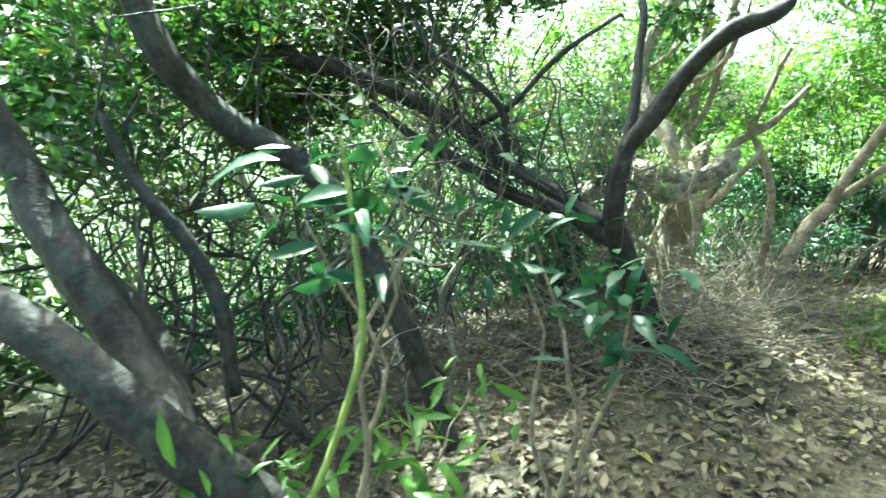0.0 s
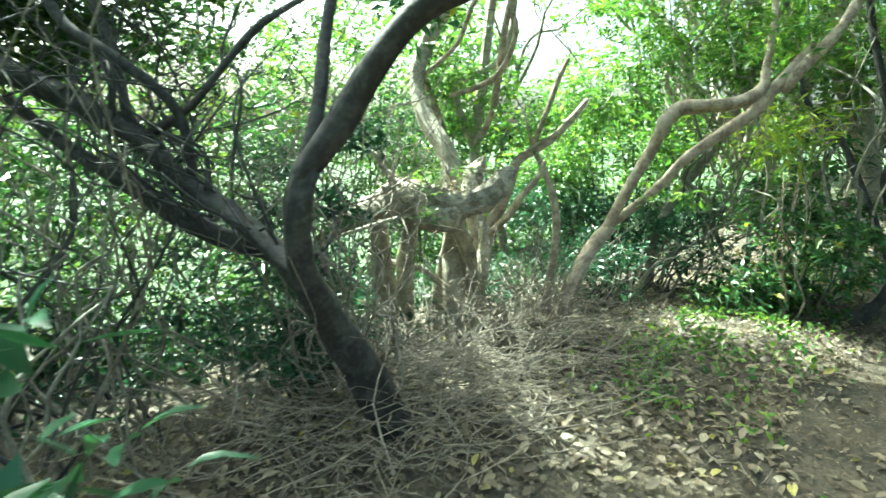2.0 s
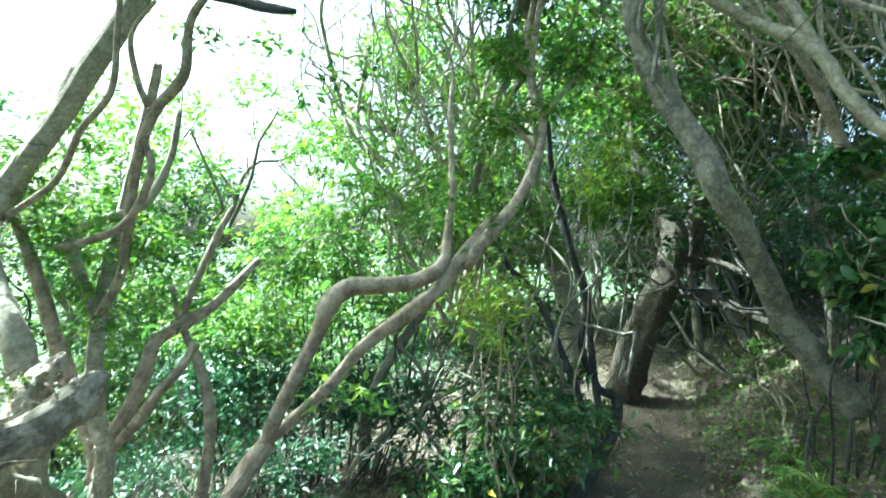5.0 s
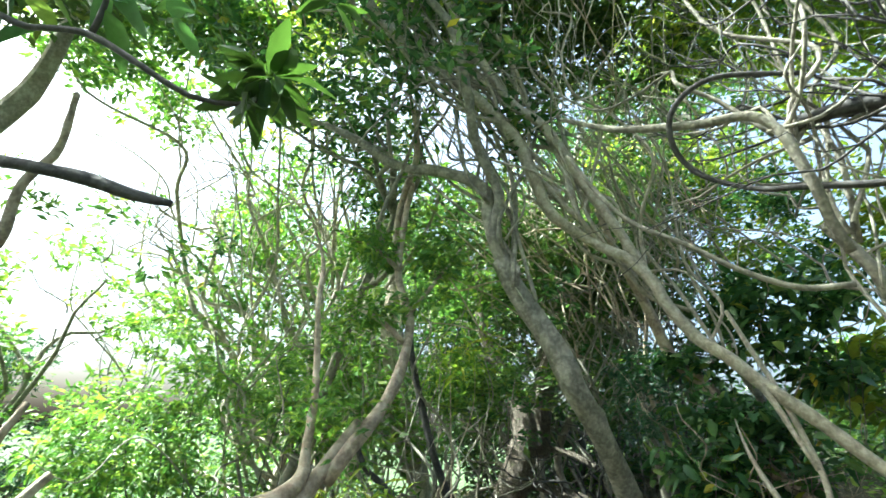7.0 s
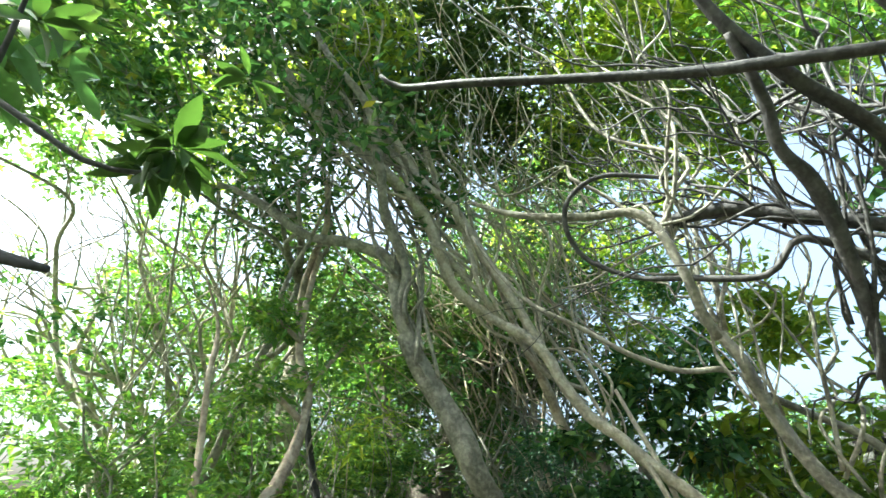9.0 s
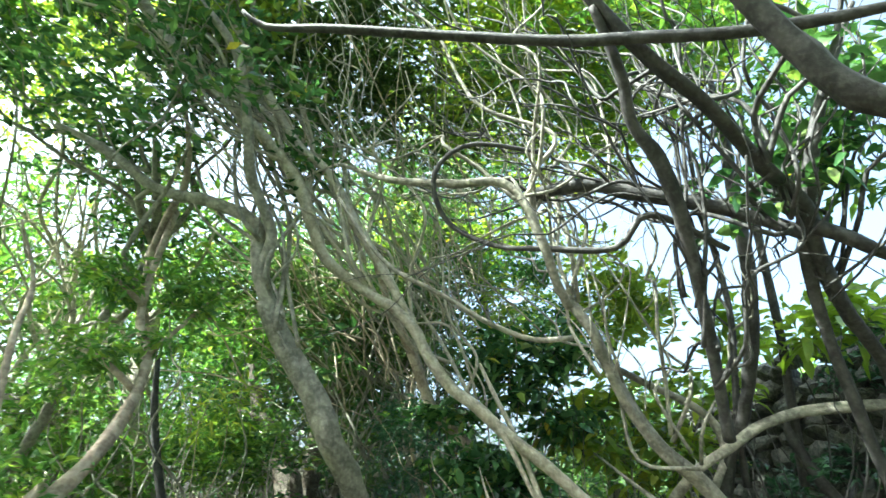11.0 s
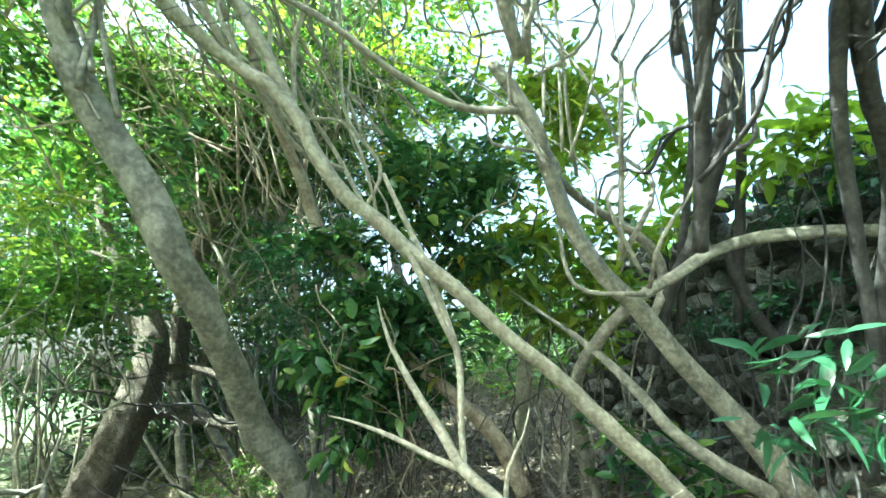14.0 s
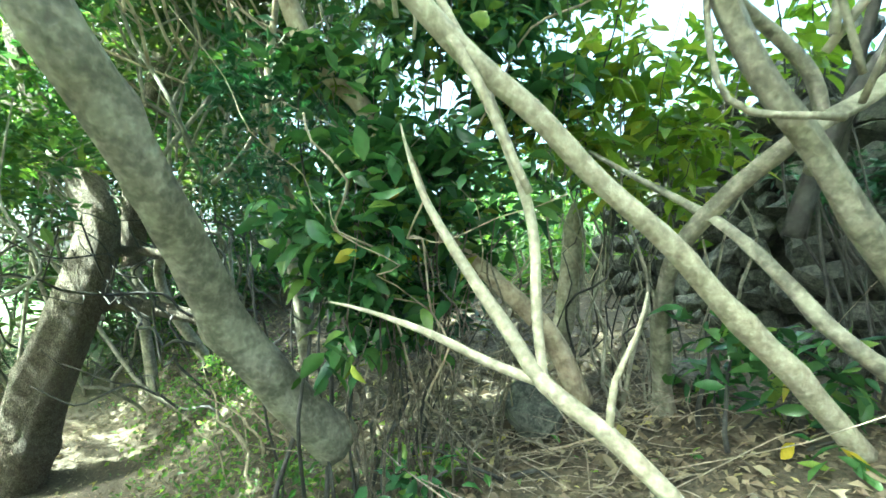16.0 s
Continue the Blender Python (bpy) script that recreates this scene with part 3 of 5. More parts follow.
# Bark colour carries the dark of limbs seen against bright sky.
dark_tree = plant('tree', 'shade-darkened thin-stemmed tree with limbs spreading overhead', [
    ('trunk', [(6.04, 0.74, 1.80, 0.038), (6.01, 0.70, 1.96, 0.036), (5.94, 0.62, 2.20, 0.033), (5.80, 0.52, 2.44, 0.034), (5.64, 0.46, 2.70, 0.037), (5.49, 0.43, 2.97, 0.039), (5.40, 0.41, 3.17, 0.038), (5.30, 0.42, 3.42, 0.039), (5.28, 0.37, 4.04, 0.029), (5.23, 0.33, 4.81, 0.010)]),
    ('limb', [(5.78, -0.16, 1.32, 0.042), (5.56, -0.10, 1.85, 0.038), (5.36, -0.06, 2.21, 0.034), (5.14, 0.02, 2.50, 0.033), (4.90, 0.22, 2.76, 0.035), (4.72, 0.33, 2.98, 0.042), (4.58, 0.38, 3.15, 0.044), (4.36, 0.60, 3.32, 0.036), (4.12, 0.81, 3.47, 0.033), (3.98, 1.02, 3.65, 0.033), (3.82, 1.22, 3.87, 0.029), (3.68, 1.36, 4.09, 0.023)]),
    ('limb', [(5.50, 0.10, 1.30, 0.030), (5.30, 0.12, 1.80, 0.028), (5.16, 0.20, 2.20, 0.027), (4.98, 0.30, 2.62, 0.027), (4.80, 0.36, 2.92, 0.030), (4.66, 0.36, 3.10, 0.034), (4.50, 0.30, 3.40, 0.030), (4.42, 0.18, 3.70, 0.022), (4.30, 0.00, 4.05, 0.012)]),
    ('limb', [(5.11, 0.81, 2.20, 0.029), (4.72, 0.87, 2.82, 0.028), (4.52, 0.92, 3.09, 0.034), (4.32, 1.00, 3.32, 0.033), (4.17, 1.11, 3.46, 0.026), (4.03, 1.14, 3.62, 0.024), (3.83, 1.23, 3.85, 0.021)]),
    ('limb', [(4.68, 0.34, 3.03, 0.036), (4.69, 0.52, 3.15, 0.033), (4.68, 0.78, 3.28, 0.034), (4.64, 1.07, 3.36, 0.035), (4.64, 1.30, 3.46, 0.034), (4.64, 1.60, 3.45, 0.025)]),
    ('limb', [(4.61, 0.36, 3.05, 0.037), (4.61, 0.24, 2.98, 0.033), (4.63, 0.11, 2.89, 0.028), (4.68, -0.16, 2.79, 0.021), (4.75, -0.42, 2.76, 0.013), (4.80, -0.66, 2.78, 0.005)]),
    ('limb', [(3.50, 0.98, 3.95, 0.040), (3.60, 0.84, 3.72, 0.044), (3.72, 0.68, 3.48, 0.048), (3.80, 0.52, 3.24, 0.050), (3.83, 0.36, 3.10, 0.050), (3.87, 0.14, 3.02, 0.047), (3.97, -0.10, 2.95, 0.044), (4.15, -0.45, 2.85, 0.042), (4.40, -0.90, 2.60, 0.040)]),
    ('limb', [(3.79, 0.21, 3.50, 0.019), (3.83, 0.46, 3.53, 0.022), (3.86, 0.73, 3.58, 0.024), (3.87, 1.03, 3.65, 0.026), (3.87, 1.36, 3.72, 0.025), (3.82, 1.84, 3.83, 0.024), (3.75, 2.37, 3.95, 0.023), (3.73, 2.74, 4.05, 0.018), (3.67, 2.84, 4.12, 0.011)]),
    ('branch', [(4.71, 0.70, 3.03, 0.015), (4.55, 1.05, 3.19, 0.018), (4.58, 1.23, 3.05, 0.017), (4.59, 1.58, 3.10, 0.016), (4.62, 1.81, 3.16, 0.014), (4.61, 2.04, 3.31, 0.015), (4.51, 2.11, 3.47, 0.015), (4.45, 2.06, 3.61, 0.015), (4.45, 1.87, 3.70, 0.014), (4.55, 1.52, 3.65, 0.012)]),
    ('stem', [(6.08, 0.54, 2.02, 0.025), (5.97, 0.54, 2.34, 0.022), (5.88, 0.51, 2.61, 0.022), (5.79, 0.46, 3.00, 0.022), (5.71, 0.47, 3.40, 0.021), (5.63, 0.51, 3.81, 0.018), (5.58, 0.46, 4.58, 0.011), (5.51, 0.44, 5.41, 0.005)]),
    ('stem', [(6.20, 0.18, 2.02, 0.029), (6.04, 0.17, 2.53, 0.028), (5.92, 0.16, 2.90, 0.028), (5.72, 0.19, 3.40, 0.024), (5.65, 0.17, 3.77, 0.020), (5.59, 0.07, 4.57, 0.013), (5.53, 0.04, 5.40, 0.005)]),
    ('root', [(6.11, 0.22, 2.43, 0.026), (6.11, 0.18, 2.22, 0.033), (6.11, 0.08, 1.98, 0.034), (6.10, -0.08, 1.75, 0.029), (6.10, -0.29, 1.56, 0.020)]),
], BARK_DARK_SHADED)
elbow_tree = plant('tree', 'tan-barked young tree with a sharp elbow above the fork', [
    ('trunk', [(2.72, 4.29, 0.02, 0.072), (2.84, 4.26, 0.42, 0.055), (2.95, 4.24, 0.67, 0.050), (3.05, 4.19, 0.83, 0.048)]),
    ('limb', [(3.03, 4.20, 0.81, 0.036), (3.08, 4.07, 1.09, 0.035), (3.17, 3.98, 1.36, 0.036), (3.20, 3.89, 1.55, 0.040), (3.29, 3.87, 1.65, 0.046), (3.45, 3.80, 1.67, 0.042), (3.65, 3.76, 1.70, 0.044), (3.81, 3.76, 1.79, 0.036), (3.86, 3.80, 1.90, 0.028), (3.92, 3.85, 2.23, 0.022), (3.96, 3.95, 2.68, 0.018), (4.04, 4.05, 3.00, 0.013), (3.92, 4.10, 3.29, 0.006)]),
    ('limb', [(3.03, 4.20, 0.81, 0.033), (3.18, 4.11, 0.97, 0.033), (3.32, 4.02, 1.15, 0.035), (3.43, 3.95, 1.32, 0.036), (3.62, 3.84, 1.50, 0.037), (3.77, 3.77, 1.64, 0.038), (3.90, 3.73, 1.82, 0.038), (4.10, 3.69, 2.05, 0.036)]),
    ('limb', [(3.94, 3.73, 1.77, 0.036), (3.99, 3.66, 1.90, 0.036), (4.25, 3.66, 2.16, 0.034), (4.51, 3.75, 2.48, 0.032), (4.67, 3.86, 2.75, 0.029), (4.71, 4.01, 3.06, 0.029), (4.82, 4.08, 3.52, 0.028), (4.92, 4.11, 3.90, 0.027)]),
    ('limb', [(5.05, 4.18, 2.83, 0.028), (4.93, 4.22, 3.24, 0.029), (4.88, 4.20, 3.59, 0.032), (4.88, 4.12, 3.91, 0.032), (4.87, 4.05, 4.10, 0.029), (4.80, 4.03, 4.38, 0.023), (4.71, 4.04, 4.65, 0.016)]),
    ('branch', [(4.56, 3.77, 2.53, 0.020), (4.44, 3.92, 2.69, 0.017), (4.40, 4.09, 2.77, 0.011)]),
    ('branch', [(4.71, 4.00, 3.10, 0.022), (4.59, 4.16, 3.26, 0.015), (4.47, 4.32, 3.33, 0.010)]),
    ('branch', [(4.66, 3.87, 2.75, 0.018), (4.88, 3.80, 3.05, 0.013), (5.08, 3.74, 3.33, 0.009)]),
], BARK_TAN)
fallen_log = plant('fallen_log', 'weathered broken log lying across pale stumps', [
    ('log', [(1.04, 5.36, 0.50, 0.040), (1.12, 5.18, 0.64, 0.062), (1.24, 4.90, 0.78, 0.074), (1.38, 4.52, 0.92, 0.086), (1.54, 4.27, 1.02, 0.094), (1.70, 4.18, 1.03, 0.090), (1.82, 4.16, 1.00, 0.078), (1.94, 4.16, 0.99, 0.068), (2.09, 4.20, 1.04, 0.070), (2.20, 4.25, 1.12, 0.066), (2.28, 4.29, 1.19, 0.050), (2.32, 4.31, 1.22, 0.030)]),
    ('snag', [(1.62, 4.22, 0.98, 0.060), (1.68, 4.12, 0.93, 0.070), (1.78, 4.08, 0.92, 0.066), (1.86, 4.10, 0.95, 0.040)]),
    ('snag', [(2.00, 4.30, 1.04, 0.050), (2.06, 4.38, 1.15, 0.056), (2.12, 4.46, 1.22, 0.046), (2.18, 4.52, 1.28, 0.022)]),
    ('snag', [(1.52, 4.30, 1.06, 0.030), (1.46, 4.36, 1.18, 0.026), (1.38, 4.40, 1.30, 0.020), (1.30, 4.42, 1.38, 0.010)]),
    ('stump', [(1.63, 5.05, -0.50, 0.112), (1.60, 5.05, -0.17, 0.104), (1.54, 4.97, 0.20, 0.085), (1.46, 4.72, 0.55, 0.068), (1.42, 4.50, 0.86, 0.050)]),
    ('stump', [(1.74, 5.09, -0.30, 0.092), (1.73, 5.09, 0.05, 0.084), (1.72, 4.98, 0.42, 0.073), (1.66, 4.60, 0.73, 0.056), (1.61, 4.27, 0.96, 0.044)]),
    ('stump', [(2.00, 5.30, -0.40, 0.070), (2.06, 5.26, -0.04, 0.070), (2.08, 5.10, 0.34, 0.060), (2.00, 4.68, 0.70, 0.047), (1.91, 4.27, 0.96, 0.038)]),
    ('stump', [(2.35, 4.98, -0.35, 0.074), (2.30, 4.96, 0.02, 0.070), (2.22, 4.86, 0.40, 0.062), (2.08, 4.58, 0.64, 0.050), (1.93, 4.32, 0.83, 0.042), (1.87, 4.16, 0.98, 0.034)]),
    ('branch', [(1.56, 5.05, 0.42, 0.025), (1.84, 5.02, 0.36, 0.028), (2.08, 5.00, 0.18, 0.028), (2.25, 4.94, 0.10, 0.025)]),
    ('branch', [(2.26, 4.98, -0.14, 0.034), (2.29, 5.08, 0.14, 0.028), (2.29, 5.20, 0.35, 0.022)]),
    ('branch', [(1.06, 4.20, 0.78, 0.010), (1.30, 4.18, 0.86, 0.012), (1.56, 4.17, 0.93, 0.012), (1.78, 4.16, 0.96, 0.010)]),
], BARK_PALE)
sunlit_tree = plant('tree', 'sunlit grey tree branching high in the clearing', [
    ('trunk', [(2.08, 4.82, -0.19, 0.085), (2.08, 4.89, 0.59, 0.079), (2.03, 4.83, 1.21, 0.071), (1.90, 5.08, 1.55, 0.063), (1.85, 5.29, 1.85, 0.054), (1.93, 5.42, 2.12, 0.050), (2.13, 5.53, 2.49, 0.046), (2.23, 5.69, 2.92, 0.035)]),
    ('limb', [(1.87, 5.50, 1.91, 0.054), (1.99, 5.44, 2.21, 0.055), (2.13, 5.38, 2.48, 0.053), (2.28, 5.29, 2.83, 0.053), (2.42, 5.22, 3.13, 0.054), (2.53, 5.18, 3.40, 0.055), (2.70, 5.14, 3.88, 0.047), (2.76, 5.23, 4.71, 0.035), (2.66, 5.52, 5.80, 0.018)]),
    ('limb', [(2.27, 5.02, -0.41, 0.060), (2.45, 5.14, 0.49, 0.056), (2.40, 5.24, 0.82, 0.048), (2.40, 5.35, 1.32, 0.044), (2.52, 5.55, 1.94, 0.041), (2.65, 5.75, 2.60, 0.038), (2.73, 5.83, 3.12, 0.029)]),
    ('limb', [(2.40, 5.35, 1.32, 0.036), (2.27, 5.51, 1.72, 0.036), (2.28, 5.54, 1.89, 0.032), (2.63, 5.53, 2.07, 0.033), (2.80, 5.63, 2.39, 0.029), (2.86, 5.69, 2.78, 0.021)]),
], BARK_PALE)
forked_tree = plant('tree', 'forked brown tree with rising upper limbs', [
    ('trunk', [(2.43, 5.25, 0.38, 0.068), (2.43, 5.24, 0.54, 0.062), (2.32, 5.31, 0.83, 0.053), (2.22, 5.38, 1.15, 0.046), (2.15, 5.42, 1.41, 0.037), (2.05, 5.49, 1.73, 0.031), (1.93, 5.57, 2.05, 0.025)]),
    ('limb', [(2.43, 5.24, 0.53, 0.053), (2.56, 5.11, 0.84, 0.046), (2.62, 5.04, 1.08, 0.043), (2.66, 5.02, 1.24, 0.037), (2.81, 4.93, 1.37, 0.035), (2.93, 4.88, 1.46, 0.029), (3.21, 4.90, 1.75, 0.020)]),
    ('limb', [(2.44, 5.22, 0.51, 0.034), (2.57, 4.97, 0.78, 0.030), (2.65, 4.89, 0.95, 0.027), (2.78, 4.84, 1.13, 0.023), (2.83, 4.85, 1.25, 0.019)]),
    ('branch', [(2.77, 4.96, 1.37, 0.024), (2.86, 4.94, 1.64, 0.022), (2.95, 4.98, 1.85, 0.023), (3.06, 5.00, 2.08, 0.017)]),
    ('limb', [(2.39, 5.35, 1.34, 0.032), (2.49, 5.19, 1.65, 0.031), (2.50, 5.09, 2.08, 0.034), (2.53, 5.04, 2.39, 0.037), (2.59, 4.98, 2.61, 0.037), (2.70, 4.87, 2.81, 0.034), (2.71, 4.84, 3.11, 0.029), (2.79, 4.76, 3.34, 0.026), (2.79, 4.74, 3.67, 0.019)]),
    ('branch', [(2.53, 5.04, 2.43, 0.023), (2.58, 4.98, 2.25, 0.023), (2.49, 5.04, 1.95, 0.024), (2.34, 5.17, 1.83, 0.023), (2.17, 5.32, 1.77, 0.015)]),
    ('branch', [(1.92, 5.33, 1.91, 0.017), (2.14, 5.13, 2.14, 0.019), (2.23, 5.03, 2.42, 0.019), (2.35, 4.92, 2.64, 0.019), (2.36, 4.89, 2.98, 0.017), (2.36, 4.87, 3.34, 0.014)]),
    ('branch', [(2.55, 5.01, 2.61, 0.019), (2.49, 5.05, 2.77, 0.019), (2.45, 5.07, 3.03, 0.015), (2.55, 4.97, 3.23, 0.012)]),
], BARK_TAN)
rough_tree = plant('tree', 'thick rough-barked old tree bent beside the trail', [
    ('trunk', [(8.53, 5.72, -0.14, 0.264), (8.51, 5.59, 0.18, 0.220), (8.48, 5.42, 0.73, 0.197), (8.45, 5.16, 1.33, 0.176), (8.42, 4.97, 1.79, 0.162), (8.40, 4.90, 2.16, 0.148), (8.38, 4.98, 2.46, 0.125), (8.36, 5.10, 2.74, 0.085), (8.30, 5.26, 3.05, 0.062), (8.20, 5.40, 3.45, 0.050), (8.12, 5.44, 3.95, 0.036), (8.05, 5.40, 4.50, 0.018)]),
    ('limb', [(8.46, 5.18, 1.14, 0.053), (8.54, 4.92, 1.50, 0.061), (8.54, 4.59, 1.48, 0.061), (8.60, 4.24, 1.40, 0.058), (8.67, 3.83, 1.24, 0.051)]),
    ('limb', [(8.42, 4.94, 1.88, 0.046), (8.47, 4.69, 1.95, 0.043), (8.52, 4.34, 1.90, 0.036), (8.53, 4.02, 1.77, 0.029)]),
    ('limb', [(8.38, 4.98, 2.48, 0.039), (8.26, 5.13, 2.87, 0.034), (8.14, 5.32, 3.05, 0.030), (8.04, 5.67, 3.13, 0.023)]),
], BARK_ROUGH)
high_tree = plant('tree', 'dark trunk rising behind the leaning tree', [
    ('trunk', [(8.92, 4.89, 1.85, 0.098), (8.78, 4.79, 2.55, 0.107), (8.65, 4.60, 3.12, 0.116), (8.58, 4.43, 3.49, 0.123), (8.51, 4.32, 3.81, 0.121), (8.49, 4.19, 4.24, 0.114), (8.46, 3.96, 4.82, 0.099)]),
    ('limb', [(8.41, 4.36, 3.76, 0.043), (8.32, 4.12, 3.64, 0.049), (8.22, 3.76, 3.75, 0.041), (8.21, 3.94, 3.84, 0.045), (8.20, 4.20, 4.03, 0.041), (8.19, 4.43, 4.21, 0.031)]),
    ('limb', [(8.41, 4.88, 3.65, 0.029), (8.37, 4.57, 3.53, 0.032), (8.33, 4.17, 3.46, 0.033), (8.34, 3.85, 3.43, 0.030), (8.34, 3.76, 3.34, 0.018)]),
], BARK_ROUGH)
crooked_stem = plant('tree', 'slim crooked brown stem inside a leafy shrub', [
    ('stem', [(6.54, 1.41, 1.09, 0.054), (6.48, 1.55, 1.40, 0.051), (6.42, 1.80, 1.66, 0.045), (6.43, 1.99, 1.82, 0.043), (6.43, 2.18, 2.02, 0.042), (6.38, 2.28, 2.26, 0.045), (6.34, 2.39, 2.45, 0.046), (6.30, 2.58, 2.64, 0.043), (6.21, 2.73, 3.06, 0.040), (6.02, 2.87, 3.45, 0.036), (5.95, 2.98, 3.83, 0.030)]),
    ('stem', [(6.64, 2.70, 1.88, 0.018), (6.62, 2.77, 2.09, 0.019), (6.61, 2.84, 2.32, 0.019), (6.59, 2.87, 2.62, 0.019), (6.57, 2.82, 3.03, 0.018), (6.55, 2.78, 3.36, 0.016)]),
], BARK_TAN)
bare_sapling = plant('tree', 'pale bare forked sapling growing from leaf litter', [
    ('stem', [(5.54, 1.35, 0.99, 0.027), (5.54, 1.43, 1.08, 0.028), (5.58, 1.57, 1.22, 0.028), (5.62, 1.74, 1.36, 0.026), (5.66, 1.83, 1.50, 0.022), (5.70, 1.95, 1.69, 0.018), (5.74, 2.07, 1.90, 0.013), (5.77, 2.13, 2.06, 0.007), (5.79, 2.16, 2.18, 0.003)]),
    ('branch', [(5.62, 1.74, 1.35, 0.014), (5.66, 1.75, 1.55, 0.017), (5.70, 1.75, 1.83, 0.017), (5.73, 1.81, 2.06, 0.018), (5.76, 1.91, 2.35, 0.017), (5.80, 2.02, 2.60, 0.016), (5.83, 2.13, 2.86, 0.013)]),
    ('branch', [(5.62, 1.74, 1.36, 0.015), (5.67, 1.90, 1.42, 0.015), (5.71, 2.07, 1.50, 0.013), (5.76, 2.27, 1.57, 0.007), (5.79, 2.40, 1.60, 0.003)]),
    ('branch', [(5.58, 1.57, 1.23, 0.011), (5.58, 1.55, 1.37, 0.009), (5.59, 1.48, 1.50, 0.006), (5.60, 1.44, 1.62, 0.003)]),
], BARK_PALE)
vine_thicket = plant('tree', 'twisted vine stems edging the shrubs by the trail', [
    ('stem', [(5.10, 3.94, -0.15, 0.063), (5.53, 3.94, 0.24, 0.056), (5.84, 3.97, 0.50, 0.051), (5.94, 4.03, 0.72, 0.044), (5.85, 4.14, 0.80, 0.029), (5.76, 4.26, 1.12, 0.027), (5.86, 4.30, 1.50, 0.027), (5.77, 4.44, 1.96, 0.027), (5.71, 4.62, 2.60, 0.025), (5.73, 4.73, 3.11, 0.018)]),
    ('stem', [(5.76, 3.99, 0.41, 0.031), (5.79, 4.09, 0.67, 0.029), (5.79, 4.16, 0.99, 0.027), (5.81, 4.26, 1.45, 0.024)]),
    ('stem', [(5.52, 3.94, 0.21, 0.034), (5.55, 4.01, 0.57, 0.032), (5.38, 4.42, 1.49, 0.031), (5.15, 4.60, 1.80, 0.026), (5.09, 4.71, 2.16, 0.022)]),
], BARK_DARK_SHADED)
pale_tree = plant('tree', 'pale straight tree standing among the shrubs', [
    ('trunk', [(6.28, 4.85, -0.66, 0.129), (6.46, 4.99, 0.32, 0.117), (6.66, 5.00, 0.78, 0.106), (6.66, 5.13, 1.36, 0.095), (6.62, 5.27, 1.88, 0.089), (6.53, 5.44, 2.45, 0.084), (6.49, 5.59, 3.03, 0.078), (6.66, 5.71, 3.89, 0.062)]),
    ('limb', [(6.55, 5.23, 1.59, 0.045), (6.39, 5.48, 2.33, 0.039), (6.32, 5.64, 2.91, 0.034), (6.26, 5.81, 3.48, 0.022)]),
], BARK_PALE)
brown_sapling = plant('tree', 'thin brown sapling at the edge of the shrubs', [
    ('stem', [(2.82, 4.63, 0.01, 0.042), (2.87, 4.68, 0.36, 0.042), (2.92, 4.75, 0.75, 0.040), (2.88, 4.84, 1.07, 0.032), (2.78, 4.95, 1.34, 0.023), (2.73, 5.03, 1.57, 0.015)]),
], BARK_TAN)
drooping_limb = plant('tree', 'dark broken limb hanging over the trail', [
    ('limb', [(1.51, 5.00, 3.01, 0.034), (1.93, 4.25, 2.85, 0.027), (2.22, 3.77, 2.75, 0.023), (2.39, 3.45, 2.68, 0.020), (2.49, 3.32, 2.65, 0.021), (2.57, 3.22, 2.61, 0.016), (2.64, 3.13, 2.59, 0.009)]),
    ('branch', [(2.12, 3.91, 2.77, 0.012), (2.13, 3.41, 2.99, 0.010), (2.22, 3.21, 2.94, 0.009), (2.30, 3.06, 2.91, 0.009), (2.39, 2.93, 2.82, 0.008), (2.48, 2.84, 2.75, 0.007), (2.55, 2.74, 2.73, 0.006), (2.59, 2.67, 2.75, 0.005)]),
    ('branch', [(2.31, 3.05, 2.91, 0.008), (2.31, 3.02, 2.99, 0.007), (2.29, 2.97, 3.09, 0.006), (2.27, 2.93, 3.19, 0.005)]),
], BARK_DARK_SHADED)
# Shaded look comes from the darkened bark colour.
low_tree = plant('tree', 'shade-darkened low tree with heavy limbs on the slope edge', [
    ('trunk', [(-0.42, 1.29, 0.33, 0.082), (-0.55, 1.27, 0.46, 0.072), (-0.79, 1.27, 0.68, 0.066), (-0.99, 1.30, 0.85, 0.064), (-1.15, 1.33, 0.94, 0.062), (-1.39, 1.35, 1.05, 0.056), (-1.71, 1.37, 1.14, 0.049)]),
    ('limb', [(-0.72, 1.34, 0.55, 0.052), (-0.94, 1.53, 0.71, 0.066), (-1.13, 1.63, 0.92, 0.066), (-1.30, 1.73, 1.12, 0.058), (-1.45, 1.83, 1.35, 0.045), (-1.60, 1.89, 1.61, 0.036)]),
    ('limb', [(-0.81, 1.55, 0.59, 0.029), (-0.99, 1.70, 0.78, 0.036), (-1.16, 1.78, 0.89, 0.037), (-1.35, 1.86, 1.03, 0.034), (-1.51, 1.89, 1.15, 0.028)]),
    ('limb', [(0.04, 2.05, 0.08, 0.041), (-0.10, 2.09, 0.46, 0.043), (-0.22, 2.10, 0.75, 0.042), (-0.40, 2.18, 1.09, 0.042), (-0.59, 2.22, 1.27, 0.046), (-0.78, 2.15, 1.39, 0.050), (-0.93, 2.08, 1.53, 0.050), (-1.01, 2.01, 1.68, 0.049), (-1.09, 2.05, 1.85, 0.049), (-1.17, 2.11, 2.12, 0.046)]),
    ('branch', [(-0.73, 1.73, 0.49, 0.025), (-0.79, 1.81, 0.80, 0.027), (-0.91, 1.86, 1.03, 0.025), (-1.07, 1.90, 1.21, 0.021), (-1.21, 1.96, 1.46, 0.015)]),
], BARK_DARK_SHADED)
